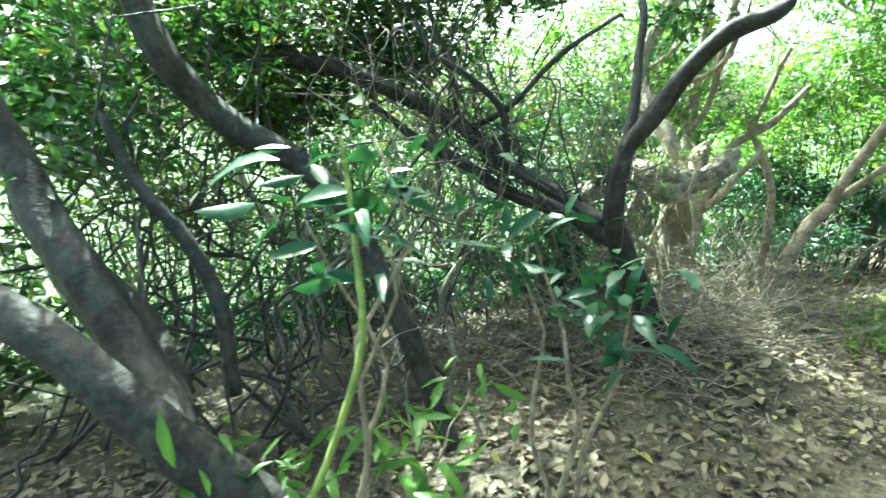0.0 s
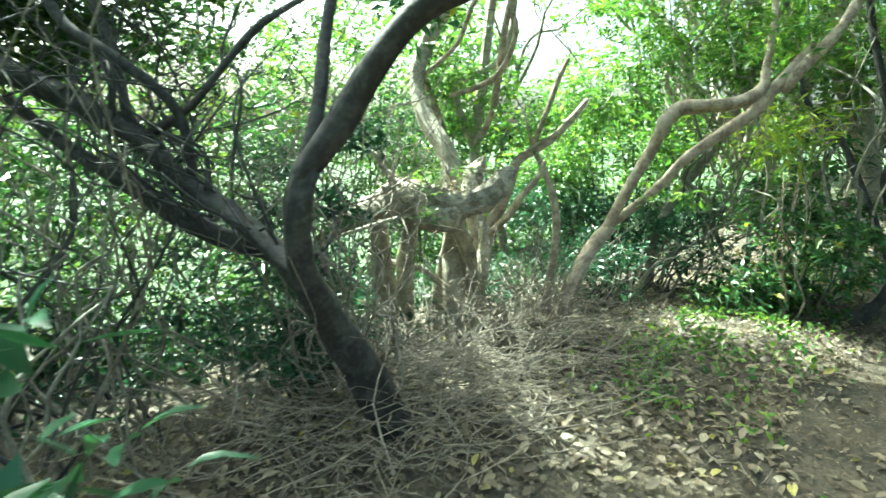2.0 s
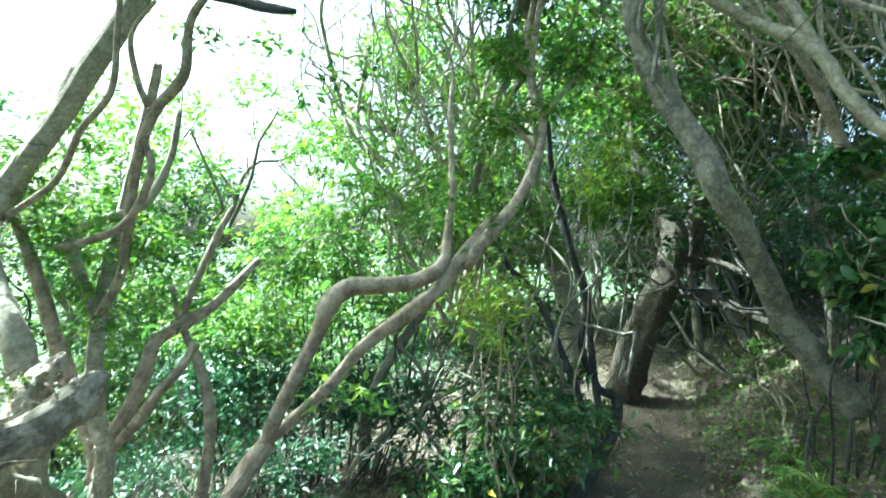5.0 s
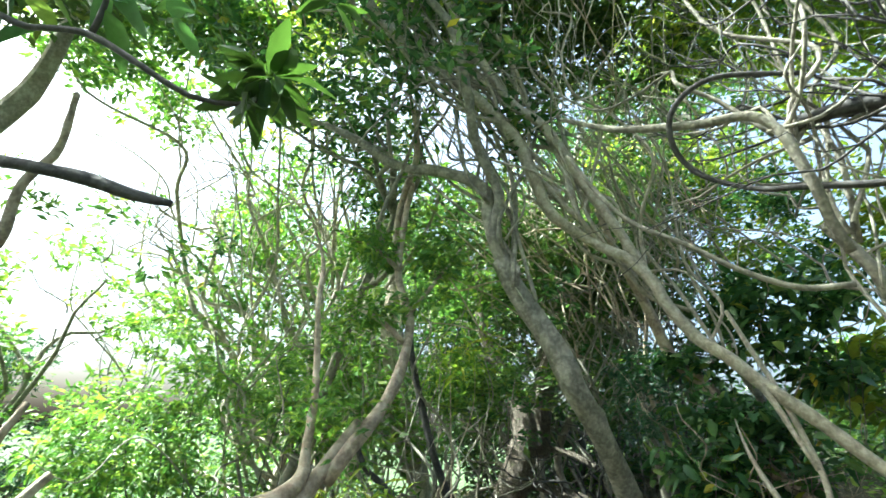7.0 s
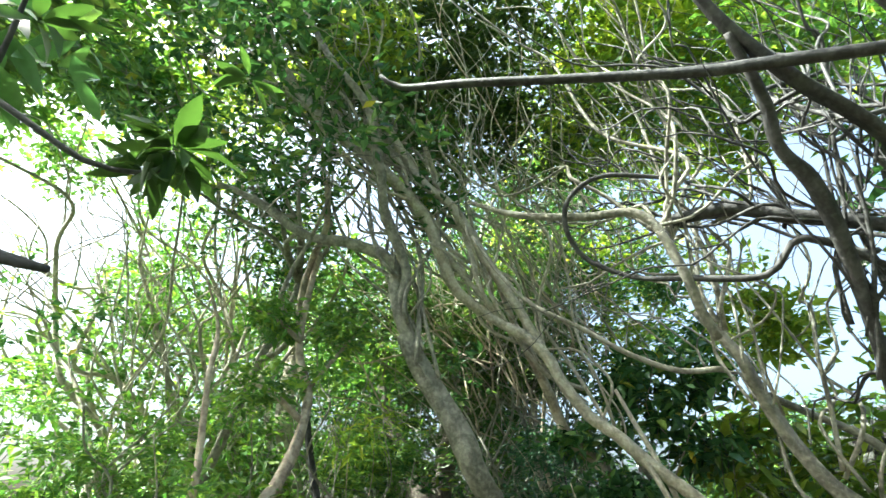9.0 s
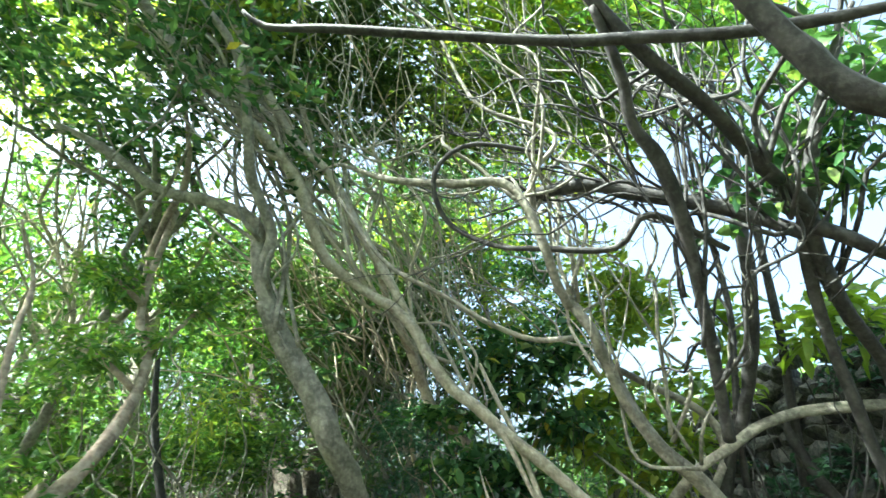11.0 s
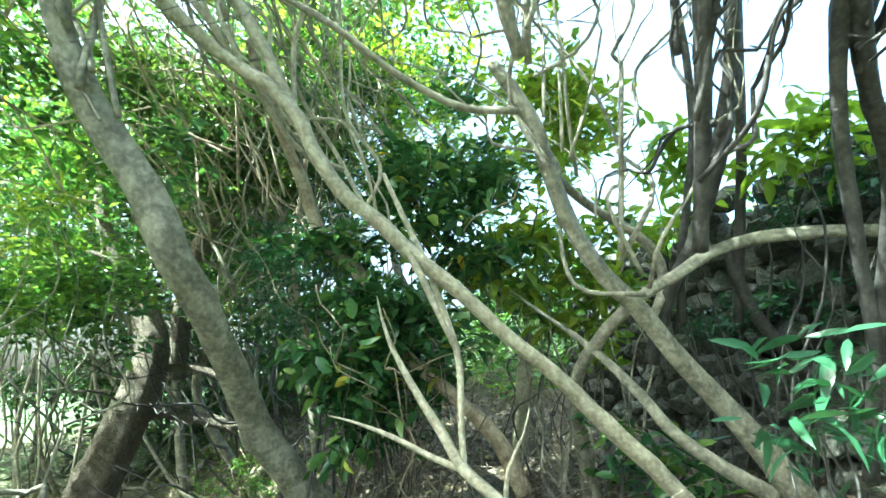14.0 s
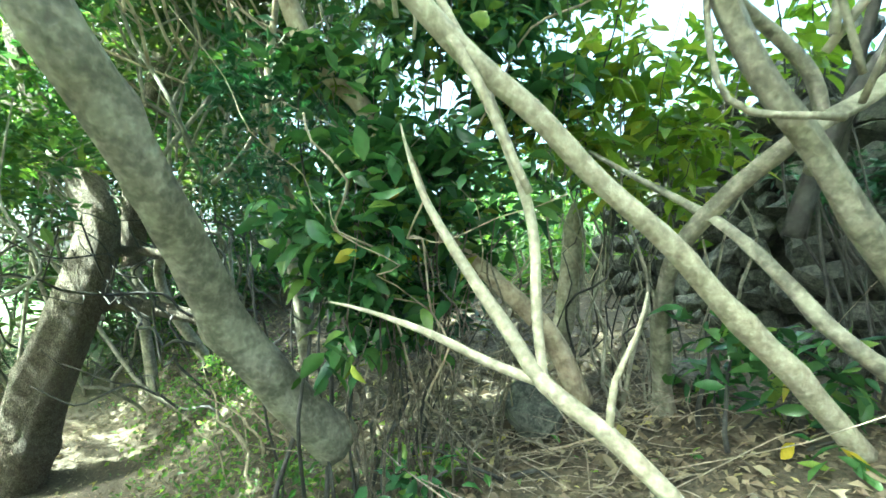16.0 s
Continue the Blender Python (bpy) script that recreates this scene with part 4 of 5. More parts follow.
green_stalk = plant('tree', 'thin yellow-green stalk bending over the trail edge', [
    ('stem', [(-0.31, 0.79, 0.61, 0.008), (-0.23, 0.83, 0.78, 0.007), (-0.19, 0.87, 0.88, 0.007), (-0.15, 0.94, 1.03, 0.007), (-0.17, 1.02, 1.18, 0.006), (-0.20, 1.11, 1.34, 0.005), (-0.21, 1.12, 1.40, 0.004)]),
], STALK)
pale_stump = plant('tree', 'pale weathered stump among the shrubs', [
    ('stump', [(7.29, 1.38, 1.17, 0.064), (7.23, 1.33, 1.44, 0.060), (7.16, 1.30, 1.74, 0.056), (7.15, 1.28, 1.96, 0.050), (7.14, 1.26, 2.09, 0.031)]),
], BARK_PALE)

# ---- crowns ----
crown(elbow_tree, [
    ((4.59, 4.16, 3.26), 0.19, 338, 0.078),
    ((4.45, 4.04, 2.77), 0.19, 312, 0.078),
    ((4.91, 3.83, 3.19), 0.2, 338, 0.078),
    ((4.71, 3.82, 2.83), 0.12, 104, 0.078),
    ((4.75, 4.37, 3.30), 0.24, 338, 0.078),
    ((4.78, 4.41, 2.73), 0.24, 338, 0.078),
    ((5.11, 3.91, 3.35), 0.18, 195, 0.078),
    ((4.06, 3.82, 2.06), 0.3, 338, 0.078),
    ((3.47, 4.40, 1.36), 0.36, 260, 0.078),
    ((3.38, 4.03, 1.04), 0.14, 78, 0.078)], LEAF_BRIGHT)
crown(sunlit_tree, [
    ((1.91, 5.56, 2.18), 0.35, 200, 0.078),
    ((2.53, 5.52, 1.82), 0.4, 525, 0.078),
    ((1.48, 6.25, 2.32), 0.5, 675, 0.078),
    ((2.24, 5.66, 2.30), 0.4, 220, 0.078),
    ((1.07, 6.41, 2.14), 0.5, 675, 0.078),
    ((2.18, 5.63, 1.90), 0.3, 160, 0.078)], LEAF_BRIGHT)
crown(forked_tree, [
    ((2.45, 5.43, 1.47), 0.35, 380, 0.078),
    ((2.18, 5.50, 1.83), 0.3, 260, 0.078),
    ((2.87, 5.20, 1.48), 0.3, 450, 0.078),
    ((2.32, 5.74, 2.58), 0.25, 200, 0.078),
    ((2.82, 5.02, 3.09), 0.1, 60, 0.078)], LEAF_BRIGHT)
crown(crooked_tree, [
    ((1.51, 3.47, 2.03), 0.3, 200, 0.091),
    ((-1.12, 4.64, 0.92), 0.5, 700, 0.091),
    ((-1.17, 4.52, 1.73), 0.5, 700, 0.091),
    ((-0.44, 4.72, 1.94), 0.5, 600, 0.078),
    ((-1.14, 4.13, 0.48), 0.5, 700, 0.091)], LEAF_GLOSSY)
crown(low_tree, [
    # First two blobs hang out of view, added to shade the near sprig.
    ((-0.75, 3.40, 3.90), 0.8, 1800, 0.100),
    ((-0.30, 2.70, 3.50), 0.6, 1200, 0.100),
    ((-1.68, 2.52, 1.67), 0.45, 800, 0.091),
    ((-1.52, 2.04, 1.36), 0.3, 260, 0.104),
    ((-1.19, 2.77, 1.85), 0.4, 600, 0.091),
    ((-1.66, 2.85, 1.34), 0.4, 400, 0.091),
    ((-1.52, 2.20, 2.08), 0.5, 500, 0.091),
    ((-0.89, 2.45, 2.26), 0.5, 600, 0.091)], LEAF_GLOSSY)
crown(leaning_tree, [
    ((4.93, 3.97, 5.74), 0.7, 2696, 0.098),
    ((5.66, 3.44, 5.41), 0.8, 3235, 0.098),
    ((5.36, 3.01, 5.95), 0.8, 3235, 0.098),
    ((6.19, 2.49, 5.44), 0.8, 2426, 0.098),
    ((4.58, 3.49, 6.41), 0.8, 2156, 0.098),
    ((5.83, 5.27, 5.04), 0.7, 484, 0.098),
    ((6.95, 3.05, 4.84), 0.7, 484, 0.098),
    ((4.92, 2.32, 6.08), 0.8, 2156, 0.098),
    ((3.98, 3.92, 6.11), 0.8, 2156, 0.098),
    ((6.61, 4.60, 4.33), 0.7, 376, 0.098)], LEAF_DARK_SHADED)
crown(slanting_tree, [
    ((4.33, 3.45, 5.50), 0.3, 350, 0.104),
    ((4.57, 3.38, 5.38), 0.25, 200, 0.104),
    ((5.66, 1.88, 5.42), 0.7, 1300, 0.078),
    ((6.09, 1.30, 5.22), 0.6, 1000, 0.078),
    ((4.07, 5.19, 6.03), 0.5, 600, 0.078)], LEAF_YELLOW)
crown(dark_tree, [
    ((4.77, 0.31, 4.44), 0.5, 450, 0.091),
    ((4.77, -0.05, 4.16), 0.4, 300, 0.091),
    ((4.97, 0.72, 4.77), 0.5, 500, 0.091),
    ((5.41, 1.49, 4.91), 0.6, 900, 0.078),
    ((4.74, 0.02, 3.29), 0.12, 60, 0.104),
    ((5.20, 0.31, 4.05), 0.3, 200, 0.091)], LEAF_BRIGHT)
crown(mottled_tree, [
    ((6.13, 1.08, 3.22), 0.28, 260, 0.120),
    ((6.20, 0.95, 3.42), 0.22, 150, 0.120),
    ((5.98, 1.26, 3.43), 0.3, 260, 0.104),
    ((5.65, 1.73, 5.00), 0.6, 700, 0.078)], LEAF_YELLOW)
# Leaves above the view, added to keep sun off the dark limbs.
crown(dark_tree, [
    ((2.70, 1.90, 5.60), 0.7, 1500, 0.104),
    ((2.00, 2.70, 5.40), 0.7, 2000, 0.104)], LEAF_DARK_SHADED, far=True)
crown(dark_tree, [
    ((4.66, 0.45, 3.30), 0.22, 80, 0.120),
    ((4.62, 0.22, 3.42), 0.25, 90, 0.120),
    ((4.50, 0.05, 3.62), 0.28, 90, 0.120),
    ((4.90, 0.30, 3.62), 0.3, 110, 0.120),
    ((4.30, 0.20, 3.75), 0.25, 70, 0.120)], LEAF_GLOSSY, True, width=0.45, name="broad_leaves")
# Added blobs set on sun rays to shade the trail and rough tree.
crown(sunlit_tree, [
    ((0.90, 6.40, 5.40), 0.7, 2000, 0.104),
    ((2.25, 6.15, 5.45), 0.55, 1700, 0.104),
    ((1.45, 6.20, 5.40), 0.55, 1800, 0.104),
    ((1.20, 7.00, 5.50), 0.5, 1400, 0.104),
    ((1.35, 5.90, 4.85), 0.6, 1800, 0.104),
    ((6.35, 8.00, 4.80), 0.8, 2400, 0.104),
    ((7.70, 7.60, 4.70), 0.8, 2200, 0.104)], LEAF_BRIGHT, far=True)
crown(drooping_limb, [
    ((2.24, 3.36, 3.34), 0.3, 60, 0.144),
    ((2.32, 2.90, 3.01), 0.05, 5, 0.144)], LEAF_GLOSSY, True)
crown(high_tree, [
    ((9.85, 6.59, 4.49), 0.8, 1500, 0.078),
    ((9.36, 4.12, 4.68), 0.6, 900, 0.078),
    ((9.34, 5.39, 4.93), 0.8, 1500, 0.078),
    ((10.88, 7.08, 3.92), 0.8, 1200, 0.078)], LEAF_BRIGHT)
crown(rough_tree, [
    ((9.33, 6.04, 3.24), 0.6, 900, 0.078),
    ((9.99, 5.56, 2.33), 0.6, 900, 0.078),
    ((8.98, 6.02, 2.34), 0.5, 600, 0.078)], LEAF_DARK_SHADED)
crown(pale_tree, [
    ((6.23, 5.38, 2.53), 0.6, 900, 0.091),
    ((5.36, 5.34, 2.55), 0.6, 900, 0.091),
    ((7.11, 4.98, 2.66), 0.7, 1200, 0.091),
    ((4.60, 5.68, 2.43), 0.6, 900, 0.091),
    ((3.90, 5.90, 1.90), 0.6, 900, 0.091),
    ((3.41, 6.40, 1.08), 0.5, 700, 0.091)], LEAF_BRIGHT)
crown(sunlit_tree, [
    ((3.39, 6.84, 5.55), 0.7, 2500, 0.104),
    ((3.74, 6.02, 5.77), 0.7, 2500, 0.104),
    ((4.36, 6.02, 5.79), 0.6, 1500, 0.104),
    ((2.82, 5.48, 5.68), 0.8, 3000, 0.104),
    ((3.61, 4.67, 6.00), 0.7, 2500, 0.104),
    ((4.37, 7.36, 5.54), 0.6, 900, 0.104),
    ((5.99, 7.10, 5.18), 0.8, 700, 0.104),
    ((6.72, 6.80, 4.13), 0.8, 1200, 0.104)], LEAF_BRIGHT, far=True)
crown(dark_tree, [
    ((5.95, 1.63, 5.84), 0.7, 2500, 0.104),
    ((6.79, 1.08, 5.35), 0.7, 2000, 0.104),
    ((5.15, 1.35, 5.73), 0.8, 2500, 0.104),
    ((6.09, 0.48, 5.39), 0.7, 1800, 0.104),
    ((5.17, 0.15, 5.53), 0.8, 2500, 0.104),
    ((5.90, 1.17, 5.89), 0.8, 1800, 0.104),
    ((6.74, 2.43, 5.93), 0.8, 1200, 0.104),
    ((7.86, 2.01, 5.02), 0.7, 500, 0.104),
    ((7.17, 0.88, 3.52), 0.35, 500, 0.104)], LEAF_YELLOW, far=True)
crown(low_tree, [
    ((-2.13, 3.41, 1.95), 0.7, 2750, 0.104),
    ((-1.41, 3.74, 2.07), 0.7, 2750, 0.104),
    ((-0.63, 4.79, 2.16), 0.7, 2750, 0.104),
    ((-2.59, 3.51, 1.49), 0.6, 1650, 0.104),
    ((-2.14, 4.18, 0.87), 0.5, 880, 0.104),
    ((-1.34, 4.33, 1.51), 0.6, 1650, 0.104),
    ((-3.10, 3.17, 1.79), 0.8, 2750, 0.104),
    ((0.28, 4.37, 2.57), 0.7, 1650, 0.104)], LEAF_DARK_SHADED, far=True)
crown(crooked_tree, [
    ((-0.92, 5.26, 0.15), 0.6, 1260, 0.104),
    ((-0.05, 5.17, -0.35), 0.5, 909, 0.104),
    ((0.43, 5.39, 0.18), 0.5, 840, 0.104),
    ((-1.41, 4.88, -0.17), 0.6, 1050, 0.104),
    ((-0.13, 5.51, 2.07), 0.6, 840, 0.104),
    ((0.79, 5.77, 1.32), 0.6, 840, 0.104),
    ((-0.74, 5.63, 1.04), 0.6, 1050, 0.104)], LEAF_GLOSSY, far=True)
crown(pale_tree, [
    ((5.58, 7.50, 3.50), 0.8, 1170, 0.104),
    ((5.72, 6.72, 3.75), 0.7, 975, 0.104),
    ((5.87, 5.99, 2.68), 0.7, 1170, 0.104),
    ((6.10, 5.31, 2.07), 0.6, 975, 0.104),
    ((7.01, 4.97, 3.70), 0.7, 1430, 0.104),
    ((7.23, 4.85, 2.58), 0.6, 1170, 0.104),
    ((6.10, 5.05, 4.33), 0.7, 975, 0.104)], LEAF_BRIGHT, far=True)
crown(pale_tree, [
    ((7.00, 4.30, 4.04), 0.8, 2600, 0.085),
    ((7.60, 3.82, 3.61), 0.8, 2600, 0.085),
    ((8.29, 3.95, 2.65), 0.6, 1100, 0.085),
    ((7.52, 3.19, 4.22), 0.8, 2600, 0.085)], LEAF_DARK_SHADED, far=True)
crown(high_tree, [
    ((8.81, 6.32, 4.23), 0.7, 1500, 0.091),
    ((10.05, 7.29, 2.98), 0.8, 1800, 0.091),
    ((9.86, 5.48, 4.23), 0.6, 900, 0.091),
    ((8.69, 4.71, 5.11), 0.8, 1500, 0.091),
    ((8.74, 3.64, 5.08), 0.7, 1200, 0.091),
    ((9.47, 3.43, 4.00), 0.7, 1200, 0.091),
    ((7.85, 2.53, 4.61), 0.5, 540, 0.091),
    ((8.15, 5.49, 5.14), 0.8, 1500, 0.091),
    ((11.99, 8.18, 1.90), 0.8, 1500, 0.091),
    ((12.02, 6.34, 1.70), 0.8, 1500, 0.091)], LEAF_GLOSSY, far=True)
crown(mottled_tree, [
    ((7.53, 1.84, 4.26), 0.3, 400, 0.104),
    ((7.87, 1.52, 3.62), 0.5, 900, 0.104),
    ((8.08, 1.30, 2.62), 0.5, 900, 0.104),
    ((8.18, 2.34, 1.91), 0.6, 1300, 0.104)], LEAF_GLOSSY, far=True)
# High unseen crown, added to shade the trail below.
crown(crooked_tree, [
    ((1.02, 4.54, 4.49), 0.9, 4000, 0.100),
    ((-0.30, 4.78, 4.28), 0.9, 3000, 0.100),
    ((2.26, 4.45, 4.37), 0.8, 2500, 0.100)], LEAF_DARK_SHADED, far=True)
# More leaves out of view, added to darken the left undergrowth.
crown(crooked_tree, [
    ((-0.70, 6.20, 3.90), 0.75, 2200, 0.100),
    ((-0.40, 5.40, 3.40), 0.6, 1800, 0.100),
    ((-1.30, 5.60, 3.60), 0.8, 2200, 0.100)], LEAF_DARK_SHADED, far=True)
crown(crooked_tree, [
    ((1.11, 3.42, 1.44), 0.15, 220, 0.060),
    ((1.04, 3.36, 1.08), 0.15, 220, 0.060),
    ((0.91, 3.45, 0.77), 0.2, 260, 0.060),
    ((0.67, 3.36, 0.48), 0.25, 320, 0.060),
    ((0.31, 3.61, 0.55), 0.3, 400, 0.060),
    ((-0.05, 4.54, 1.25), 0.3, 400, 0.060),
    ((0.29, 4.32, 0.79), 0.3, 400, 0.060)], LEAF_BLUE)
crown(fallen_log, [
    ((1.65, 4.09, 1.14), 0.1, 60, 0.050),
    ((1.66, 4.03, 0.91), 0.08, 60, 0.050),
    ((1.99, 4.38, 1.16), 0.12, 70, 0.050)], LEAF_BRIGHT)
crown(sunlit_tree, [
    ((4.75, 5.35, 5.84), 0.6, 1300, 0.090),
    ((5.13, 6.23, 5.59), 0.6, 1000, 0.090),
    ((4.92, 4.46, 5.91), 0.5, 800, 0.090)], LEAF_YELLOW, far=True)
crown(mottled_tree, [
    ((7.67, 3.27, 4.94), 0.5, 600, 0.090),
    ((8.22, 2.40, 4.84), 0.5, 500, 0.090),
    ((8.23, 2.23, 3.83), 0.5, 600, 0.090),
    ((8.21, 2.12, 4.29), 0.5, 600, 0.090),
    ((7.78, 1.10, 4.48), 0.4, 350, 0.090)], LEAF_YELLOW, far=True)
crown(pale_tree, [
    ((7.30, 2.90, 3.46), 0.5, 1500, 0.070),
    ((7.14, 3.53, 3.88), 0.6, 1500, 0.070),
    ((7.28, 2.69, 2.75), 0.4, 900, 0.070)], LEAF_DARK_SHADED, far=True)

# ---- thin tangled branches ----
bundle(leaning_tree, (5.05, 3.17, 2.83), (4.91, 3.43, 3.64), (4.38, 4.17, 5.60), 0.03, 0.6, 11, 0.015, 0.004, BARK_GREY, flow=True)
bundle(slanting_tree, (5.49, 2.71, 3.21), (4.99, 3.23, 4.05), (4.42, 4.09, 5.60), 0.03, 0.7, 15, 0.016, 0.005, BARK_PALE, flow=True)
bundle(slanting_tree, (4.99, 3.23, 4.05), (4.45, 3.90, 4.81), (4.04, 4.90, 5.92), 0.03, 0.5, 14, 0.012, 0.004, BARK_PALE, flow=True)
bundle(slanting_tree, (6.04, 2.13, 2.56), (5.54, 2.65, 3.17), (5.32, 3.28, 4.80), 0.03, 0.6, 11, 0.014, 0.005, BARK_PALE, flow=True)
bundle(dark_tree, (4.70, 0.35, 2.98), (3.98, 1.02, 3.65), (4.86, 1.47, 4.65), 0.03, 0.7, 20, 0.012, 0.004, BARK_DARK_SHADED, flow=True)
bundle(dark_tree, (4.85, 0.25, 2.74), (4.31, 0.63, 3.30), (4.59, 0.22, 4.39), 0.03, 0.6, 16, 0.012, 0.005, BARK_DARK_SHADED, flow=True)
bundle(dark_tree, (5.11, 0.81, 2.20), (4.52, 0.92, 3.09), (4.62, 0.89, 4.04), 0.03, 0.6, 14, 0.012, 0.005, BARK_DARK_SHADED, flow=True)
bundle(dark_tree, (4.69, 0.52, 3.15), (4.64, 1.30, 3.46), (4.90, 1.68, 4.48), 0.03, 0.6, 14, 0.01, 0.004, BARK_DARK_SHADED, flow=True)
bundle(mottled_tree, (5.15, 1.26, 2.48), (4.50, 1.71, 3.44), (4.73, 2.02, 4.66), 0.03, 0.7, 14, 0.012, 0.005, BARK_GREY, flow=True)
bundle(mottled_tree, (5.61, 0.88, 2.08), (4.90, 1.41, 2.68), (5.23, 1.38, 3.97), 0.03, 0.5, 12, 0.012, 0.005, BARK_GREY, flow=True)
bundle(sunlit_tree, (6.10, 7.85, 1.85), (6.71, 6.74, 1.88), (4.52, 8.41, 5.33), 0.3, 0.6, 9, 0.034, 0.007, BARK_PALE, flow=True)
bundle(sunlit_tree, (6.25, 7.57, 1.85), (6.80, 6.58, 1.88), (4.98, 6.99, 5.74), 0.3, 0.8, 10, 0.034, 0.007, BARK_PALE, flow=True)
bundle(sunlit_tree, (6.22, 6.47, 1.88), (6.62, 5.77, 1.91), (5.26, 6.19, 5.13), 0.3, 0.7, 8, 0.028, 0.007, BARK_PALE, flow=True)
bundle(crooked_tree, (0.86, 3.03, 0.84), (0.04, 3.72, 1.22), (0.40, 4.15, 2.10), 0.06, 0.8, 22, 0.007, 0.002, BARK_DARK_SHADED)
bundle(crooked_tree, (0.63, 3.23, 1.05), (-0.31, 3.88, 1.63), (-0.33, 4.32, 2.15), 0.05, 0.7, 24, 0.008, 0.003, BARK_DARK_SHADED)
bundle(low_tree, (-1.41, 2.05, 0.06), (-0.48, 2.22, -0.06), (-1.03, 2.75, 1.34), 0.3, 0.9, 26, 0.01, 0.004, BARK_DARK_SHADED)
bundle(low_tree, (-2.14, 2.31, -0.12), (-1.32, 2.32, -0.07), (-1.87, 2.85, 1.34), 0.4, 0.9, 20, 0.011, 0.004, BARK_DARK_SHADED)
bundle(low_tree, (-0.54, 2.53, -0.07), (0.11, 2.74, -0.05), (-0.26, 3.06, 1.33), 0.25, 0.7, 18, 0.009, 0.004, BARK_GREY)
bundle(low_tree, (-0.09, 3.14, -0.11), (0.59, 3.34, -0.12), (0.30, 3.96, 1.70), 0.2, 0.7, 22, 0.008, 0.003, STICK)
bundle(crooked_tree, (-1.11, 3.55, -0.22), (0.07, 3.51, -0.17), (-0.67, 4.17, 1.15), 0.4, 0.8, 20, 0.011, 0.004, BARK_DARK_SHADED)
bundle(vine_thicket, (4.03, 5.34, -0.26), (5.31, 4.73, -0.23), (4.82, 5.38, 1.56), 0.3, 0.9, 16, 0.018, 0.006, BARK_GREY)
bundle(vine_thicket, (5.33, 4.50, 0.22), (5.67, 3.93, 0.50), (6.00, 4.56, 2.86), 0.15, 0.5, 10, 0.014, 0.005, BARK_GREY)
bundle(pale_tree, (5.11, 5.68, 1.19), (5.58, 5.55, 1.18), (4.78, 6.30, 4.40), 0.15, 0.7, 9, 0.024, 0.006, BARK_PALE, flow=True)
bundle(pale_tree, (5.52, 5.85, 1.38), (5.78, 5.62, 1.40), (5.64, 6.07, 4.76), 0.15, 0.6, 8, 0.024, 0.006, BARK_PALE, flow=True)
bundle(rough_tree, (10.57, 6.22, 0.75), (10.58, 5.20, 0.87), (10.20, 5.55, 2.09), 0.4, 0.9, 16, 0.014, 0.006, BARK_DARK_SHADED)
bundle(rough_tree, (8.20, 4.64, 1.12), (9.33, 3.68, 1.12), (8.34, 4.46, 2.07), 0.4, 0.8, 14, 0.014, 0.006, BARK_DARK_SHADED)
bundle(high_tree, (9.39, 5.66, 1.42), (9.44, 4.40, 1.39), (8.82, 6.06, 4.22), 0.4, 0.9, 14, 0.02, 0.006, BARK_GREY)
bundle(crooked_stem, (6.62, 2.47, 1.03), (6.64, 1.69, 1.08), (6.46, 2.01, 2.45), 0.15, 0.4, 15, 0.006, 0.004, BARK_TAN)
bundle(crooked_stem, (6.91, 1.36, 1.28), (7.03, 0.79, 1.32), (6.84, 1.01, 2.77), 0.12, 0.4, 12, 0.006, 0.003, BARK_DARK_SHADED)
bundle(crooked_tree, (1.20, 2.93, 0.34), (0.86, 3.30, 0.49), (1.01, 3.56, 1.41), 0.08, 0.4, 24, 0.007, 0.002, STICK)
bundle(fallen_log, (1.29, 4.10, 0.93), (2.13, 4.18, 1.08), (1.75, 4.30, 1.29), 0.05, 0.5, 18, 0.005, 0.002, STICK)
bundle(fallen_log, (2.11, 4.20, 0.09), (2.59, 4.19, 0.08), (2.41, 4.30, 0.71), 0.12, 0.4, 30, 0.004, 0.002, STICK)
bundle(pale_tree, (7.04, 3.71, 2.29), (7.56, 2.75, 2.31), (7.33, 3.36, 4.10), 0.1, 0.8, 24, 0.012, 0.004, BARK_GREY, flow=True)

crown(fallen_log, [
    ((1.55, 4.27, 1.12), (0.12, 0.08, 0.03), 90, 0.05),
    ((1.85, 4.18, 1.10), (0.12, 0.06, 0.03), 80, 0.05),
    ((2.05, 4.32, 1.18), (0.10, 0.08, 0.04), 70, 0.05)], LITTER, name="dry_leaves")
bundle(fallen_log, (1.30, 4.30, 0.95), (2.05, 4.12, 0.95), (1.66, 4.05, 0.72), 0.06, 0.4, 16, 0.005, 0.002, STICK)

bundle(leaning_tree, (6.60, 2.10, 3.20), (6.60, 4.40, 3.00), (5.70, 4.00, 5.40), 0.3, 0.9, 34, 0.009, 0.003, BARK_TAN, flow=True)
bundle(leaning_tree, (6.20, 1.60, 3.60), (6.00, 3.20, 3.60), (4.90, 3.40, 5.60), 0.25, 0.7, 26, 0.008, 0.003, BARK_GREY, flow=True)
bundle(high_tree, (8.00, 2.20, 2.60), (8.20, 4.00, 2.40), (7.40, 3.60, 4.60), 0.3, 0.8, 24, 0.010, 0.004, BARK_TAN, flow=True)

# ---- ferns, rosettes and boulders ----
fern('green fern with arching fronds on the bank', 5.65, 2.76, 11, 0.42)
fern('green fern with arching fronds on the bank', 5.62, 2.38, 11, 0.4)
fern('green fern with arching fronds on the bank', 6.19, 2.67, 10, 0.36)
fern('green fern with arching fronds on the bank', 6.50, 2.72, 10, 0.34)
fern('green fern with arching fronds on the bank', 7.00, 3.04, 10, 0.34)
fern('green fern with arching fronds on the bank', 6.61, 2.12, 9, 0.28)
